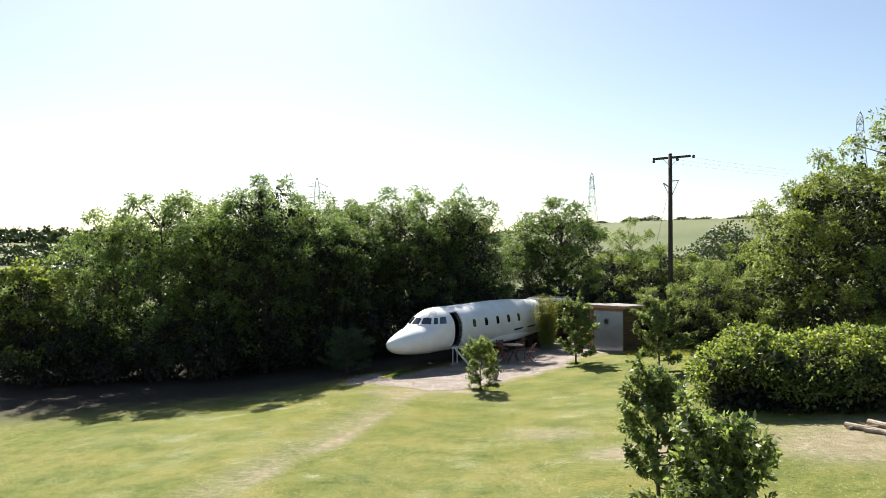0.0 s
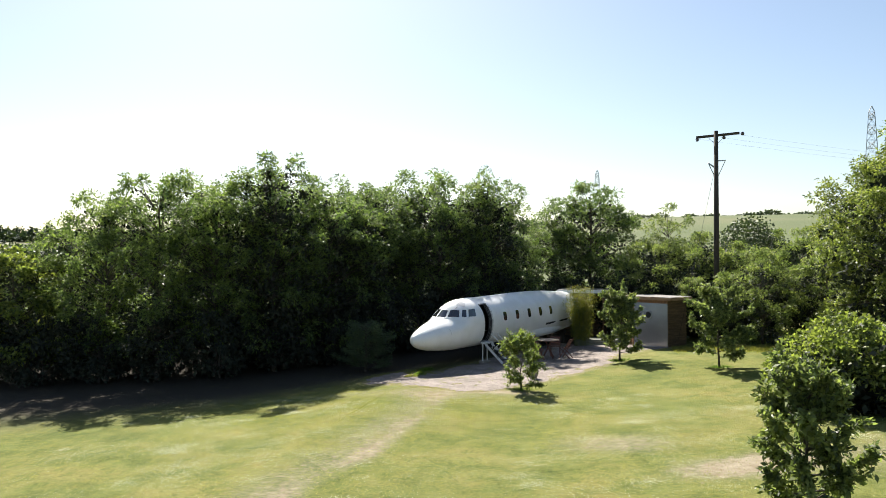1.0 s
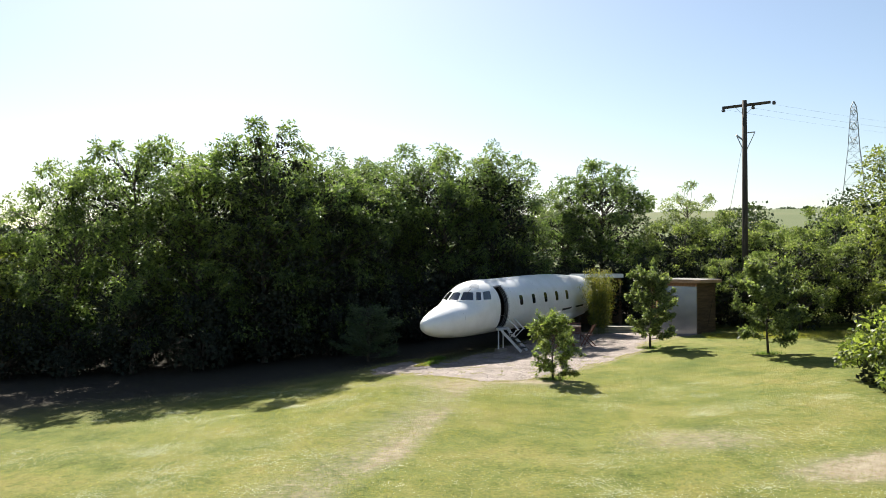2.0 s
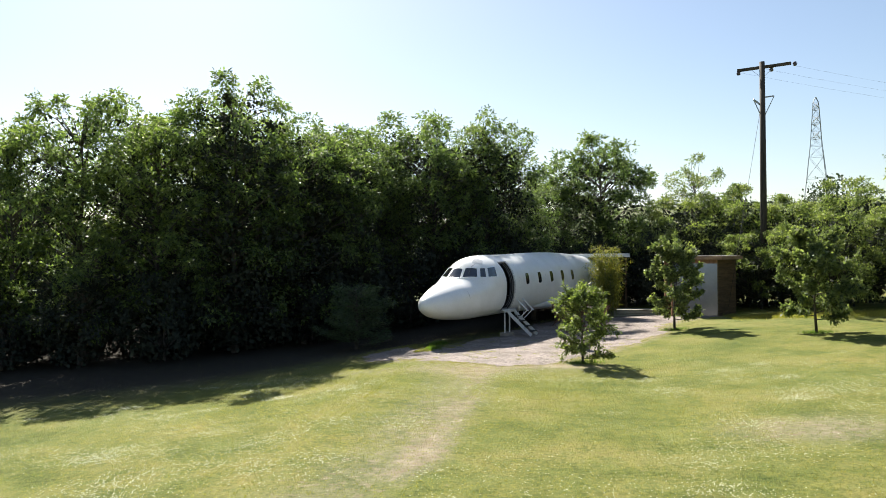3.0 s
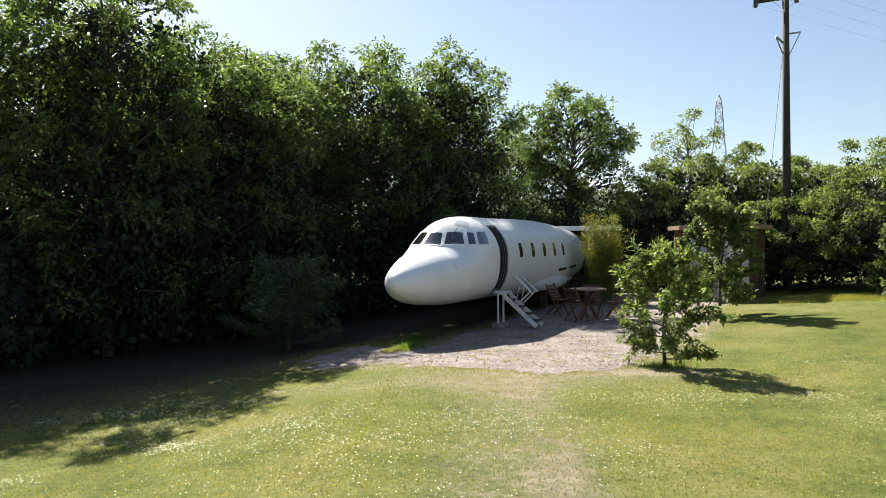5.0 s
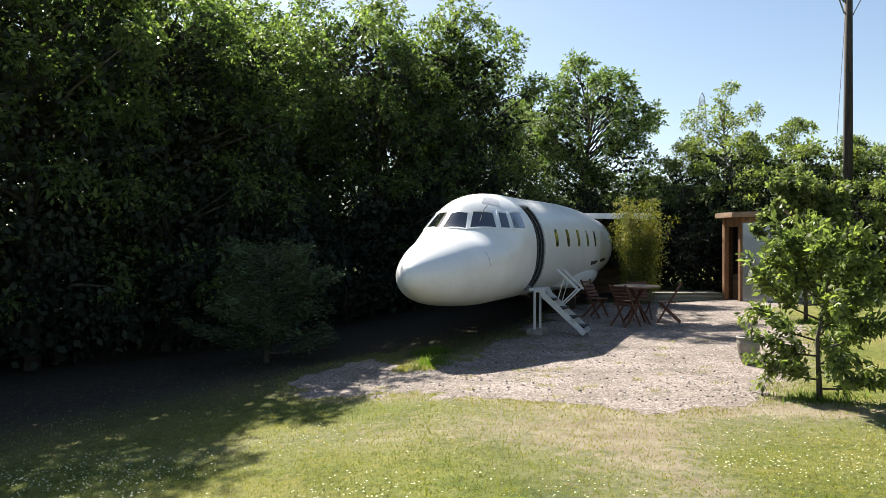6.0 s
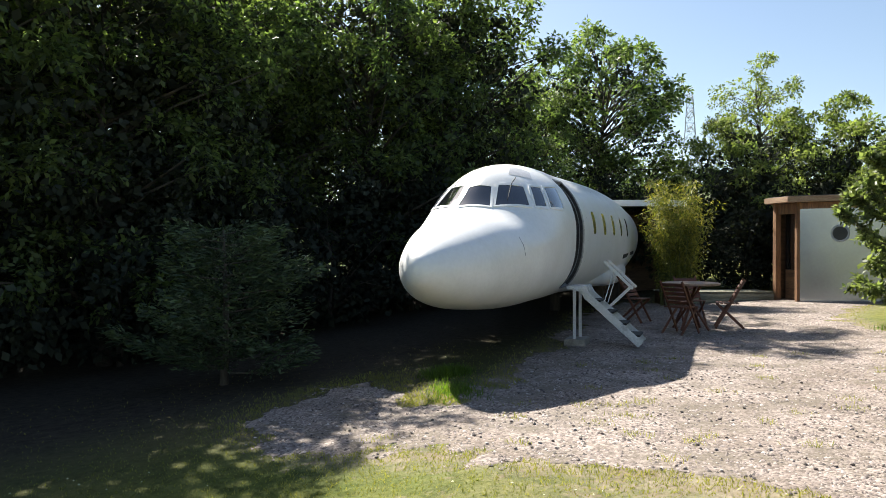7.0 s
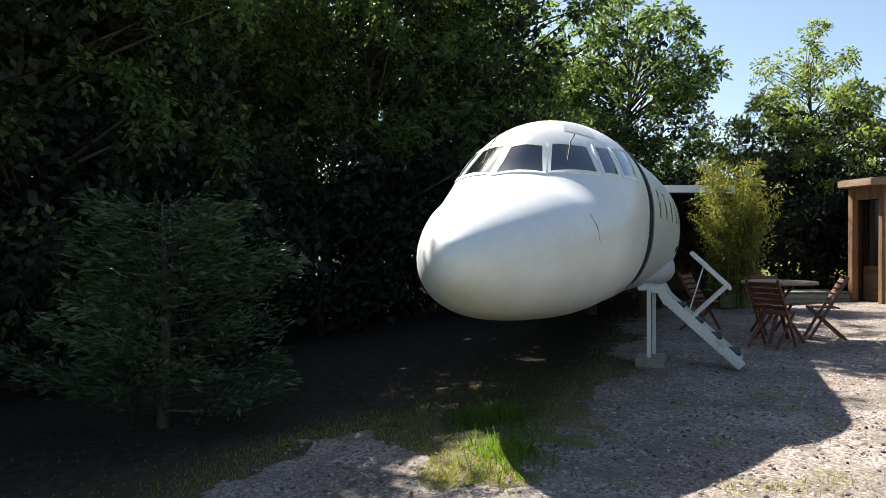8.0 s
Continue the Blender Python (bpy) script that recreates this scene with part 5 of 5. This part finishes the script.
# ---- far hedges, woods ----
def far_row(name, label, pts, h, per_m, leaf, seed):
    rng = np.random.default_rng(seed)
    cs = []
    for (x0, y0), (x1, y1) in zip(pts, pts[1:]):
        n = int(math.hypot(x1 - x0, y1 - y0) * per_m)
        t = rng.uniform(0, 1, n)
        x, y = x0 + (x1 - x0) * t + rng.normal(0, h * 0.3, n), y0 + (y1 - y0) * t + rng.normal(0, h * 0.3, n)
        tall = h * (0.55 + 0.45 * np.sin(x * 0.21 + seed) * np.sin(x * 0.083 + y * 0.05) + 0.2 * np.sin(x * 0.6))
        cs.append(np.column_stack([x, y, ground_z(x, y) + np.clip(tall, 0.25 * h, None) * rng.uniform(0, 1, n) ** 0.7]))
    c = np.vstack(cs)
    v, f = leaf_quads(rng, c, unit(rng.normal(0, 1, c.shape)), leaf, 0.8)
    tagged(new(name, mesh_of(name, v, f, LEAF_FAR)), label, "hedge", kind="stuff")


far_row("field_hedge", "dark hedge between the fields", [(-20, 118), (8, 112), (40, 108), (75, 100)], 4.5, 130, 0.5, 1)
far_row("field_hedge", "dark hedge between the fields", [(11, 105), (24, 101)], 8.0, 800, 0.32, 2)
far_row("skyline_hedge", "low hedge along the hill skyline", [(-90, 330), (0, 335), (90, 325), (190, 290)], 2.8, 45, 0.9, 3)
far_row("distant_woods", "distant tree belts across the valley", [(-330, 260), (-240, 320), (-160, 380)], 9, 40, 1.6, 4)
far_row("distant_woods", "distant tree belts across the valley", [(-700, 520), (-500, 640), (-300, 760)], 13, 22, 3.2, 5)
far_row("distant_woods", "distant tree belts across the valley", [(-1300, 900), (-900, 1150), (-500, 1350)], 16, 16, 5, 6)
far_row("distant_woods", "distant tree belts across the valley", [(-150, 110), (-105, 130), (-60, 150)], 5, 60, 0.95, 7)
far_row("distant_woods", "distant tree belts across the valley", [(-90, 60), (-62, 72), (-42, 80)], 3.0, 100, 0.6, 8)
far_row("distant_woods", "distant tree belts across the valley", [(-220, 150), (-160, 190), (-100, 230)], 7, 70, 1.1, 9)
far_row("distant_woods", "distant tree belts across the valley", [(-480, 330), (-380, 430), (-250, 540)], 11, 40, 2.0, 10)

# ---- gravel stones, grass and clover ----
rng = np.random.default_rng(5)
n = 48000
sx, sy = rng.uniform(-11.6, 0.4, n), 28.6 + 14 * rng.uniform(0, 1, n) ** 1.3
k = on_gravel(sx + rng.normal(0, 0.10, n), sy + rng.normal(0, 0.10, n))
sx, sy = sx[k], sy[k]
n = len(sx)
oct_v = np.array([(1, 0, 0), (0, 1, 0), (-1, 0, 0), (0, -1, 0), (0, 0, 1)], float)
oct_f = np.array([(0, 1, 4), (1, 2, 4), (2, 3, 4), (3, 0, 4)])
size = 0.008 + 0.016 * rng.uniform(0, 1, n) ** 2
ang = rng.uniform(0, 6.28, n)
base = oct_v[None] * rng.uniform(0.7, 1.3, (n, 5, 3)) * size[:, None, None] * np.array([1, 0.8, 0.62])
c, s = np.cos(ang)[:, None], np.sin(ang)[:, None]
vx, vy = base[..., 0] * c - base[..., 1] * s, base[..., 0] * s + base[..., 1] * c
v = np.stack([vx + sx[:, None], vy + sy[:, None], base[..., 2] + (ground_z(sx, sy) + 0.006)[:, None]], -1).reshape(-1, 3)
f = (oct_f[None] + 5 * np.arange(n)[:, None, None]).reshape(-1, 3)
tagged(new("gravel_stones", mesh_of("gravel_stones", v, f, STONES)), "loose pinkish grey gravel stones", "gravel", kind="stuff")


def blades(name, label, x, y, height, width, mat, rng):
    n = len(x)
    z = ground_z(x, y) - 0.004
    a = rng.uniform(0, 6.28, n)
    h = height * rng.uniform(0.5, 1.3, n)
    lean = rng.normal(0, 0.45, (n, 2)) * h[:, None]
    w = width * rng.uniform(0.6, 1.3, n)
    b0 = np.column_stack([x - np.cos(a) * w, y - np.sin(a) * w, z])
    b1 = np.column_stack([x + np.cos(a) * w, y + np.sin(a) * w, z])
    tip = np.column_stack([x + lean[:, 0], y + lean[:, 1], z + h])
    v = np.stack([b0, b1, tip], 1).reshape(-1, 3)
    return tagged(new(name, mesh_of(name, v, np.arange(3 * n).reshape(-1, 3), mat)), label, "grass", kind="stuff")


n = 900000
bx, by = rng.uniform(-20, 7, n), rng.uniform(13, 36, n)
near_way = 0.22 + 0.78 * np.exp(-((bx + 8.3) / 5.0) ** 2 - ((by - 26) / 5.5) ** 2)
k = ~on_gravel(bx, by) & (by < np.interp(bx, [-24, -15.5, -12.5, -9.5], [31, 33.5, 35.5, 38])) & (rng.uniform(0, 1, n) < near_way * (1 - wear(bx, by)) * (1 - 0.9 * soil_shade(bx, by)))
blades("lawn_grass", "short sunlit lawn grass", bx[k], by[k], 0.022, 0.006, GRASS, rng)
n = 26000
ex = rng.choice(len(GRAVEL_EDGE), n)
t = rng.uniform(0, 1, n)
E0, E1 = np.array(GRAVEL_EDGE), np.roll(np.array(GRAVEL_EDGE), -1, 0)
p = E0[ex] + (E1[ex] - E0[ex]) * t[:, None] + rng.normal(0, 0.22, (n, 2))
k = ~on_gravel(p[:, 0], p[:, 1])
blades("edge_grass", "longer grass along the gravel edge", p[k, 0], p[k, 1], 0.03, 0.005, GRASS, rng)
p = np.vstack([np.column_stack([rng.normal(-9.62, 0.13, 1500), rng.normal(33.35, 0.13, 1500)]), np.column_stack([rng.normal(-9.55, 0.15, 500), rng.normal(32.3, 0.25, 500)])])
blades("tall_grass", "tuft of long green grass under the aircraft nose", p[:, 0], p[:, 1], 0.10, 0.005, GRASS_TALL, rng)
p = np.vstack([np.column_stack([rng.normal(x, 0.22, 420), rng.normal(y, 0.16, 420)]) for x, y in ((-5.29, 29.45), (-2.1, 36.65), (1.54, 33.82))])
blades("uncut_grass", "uncut grass round the foot of the fruit trees", p[:, 0], p[:, 1], 0.09, 0.006, GRASS_TALL, rng)
wx, wy = rng.uniform(-10.8, -3.5, 60), rng.uniform(29.6, 35.0, 60)
wx, wy = np.repeat(wx, 45), np.repeat(wy, 45)
wx, wy = wx + rng.normal(0, 0.07, len(wx)), wy + rng.normal(0, 0.06, len(wy))
k = on_gravel(wx, wy)
blades("gravel_weeds", "small dry grass tufts growing through the gravel", wx[k], wy[k], 0.05, 0.004, GRASS, rng)
n = 16000
t = rng.uniform(0, 1, n)
p = np.column_stack([0.2 + 8.5 * t, 39.6 - 1.2 * t + rng.normal(0, 0.5, n)])
blades("bank_grass", "long sunlit grass on the bank below the bushes", p[:, 0], p[:, 1], 0.12, 0.008, GRASS, rng)
spots_x, spots_y = rng.uniform(-17, 5, 230), rng.uniform(13, 30, 230)
per_spot = rng.integers(30, 230, 230)
wide = np.repeat(rng.uniform(0.12, 0.5, 230), per_spot)
cx = np.concatenate([np.repeat(spots_x, per_spot) + rng.normal(0, 1, per_spot.sum()) * wide * 1.3, rng.uniform(-18, 5, 900)])
cy = np.concatenate([np.repeat(spots_y, per_spot) + rng.normal(0, 1, per_spot.sum()) * wide, rng.uniform(13, 30, 900)])
n = len(cx)
k = ~on_gravel(cx, cy) & (wear(cx, cy) < 0.2) & (cy < 28.5 + rng.normal(0, 1.2, n))
cx, cy = cx[k], cy[k]
n = len(cx)
v6 = np.array([(1, 0, 0), (0, 1, 0), (-1, 0, 0), (0, -1, 0), (0, 0, 0.8)], float) * 0.0085
v = (v6[None] * rng.uniform(0.7, 1.3, (n, 1, 1)) + np.column_stack([cx, cy, ground_z(cx, cy) + 0.03])[:, None]).reshape(-1, 3)
f = (oct_f[None] + 5 * np.arange(n)[:, None, None]).reshape(-1, 3)
tagged(new("clover_flowers", mesh_of("clover_flowers", v, f, PETAL)), "scattered white clover flowers in the lawn", "flowers", kind="stuff")

shapes = []
for i in range(6):
    bm = bmesh.new()
    bmesh.ops.create_icosphere(bm, subdivisions=1, radius=1.0)
    for vert in bm.verts:
        vert.co = Vector((vert.co.x * rng.uniform(0.8, 1.2), vert.co.y * rng.uniform(0.6, 1.0), vert.co.z * rng.uniform(0.45, 0.7)))
    me = bpy.data.meshes.new("stone")
    bm.to_mesh(me)
    bm.free()
    me.materials.append(STONE_EACH)
    shapes.append(me)
count = 0
while count < 300:
    x, y = rng.uniform(-10.6, -5.8), rng.uniform(29.4, 33.6)
    if not on_gravel(np.array([x]), np.array([y]))[0]:
        continue
    ob = new("stone", shapes[count % 6])
    ob.parent = gravel
    k = rng.uniform(0.010, 0.021)
    ob.matrix_world = pose(x, y, gz(x, y) + 0.012, rng.uniform(-20, 20), rng.uniform(-20, 20), rng.uniform(0, 360)) @ Matrix.Diagonal((k, k, k, 1))
    count += 1
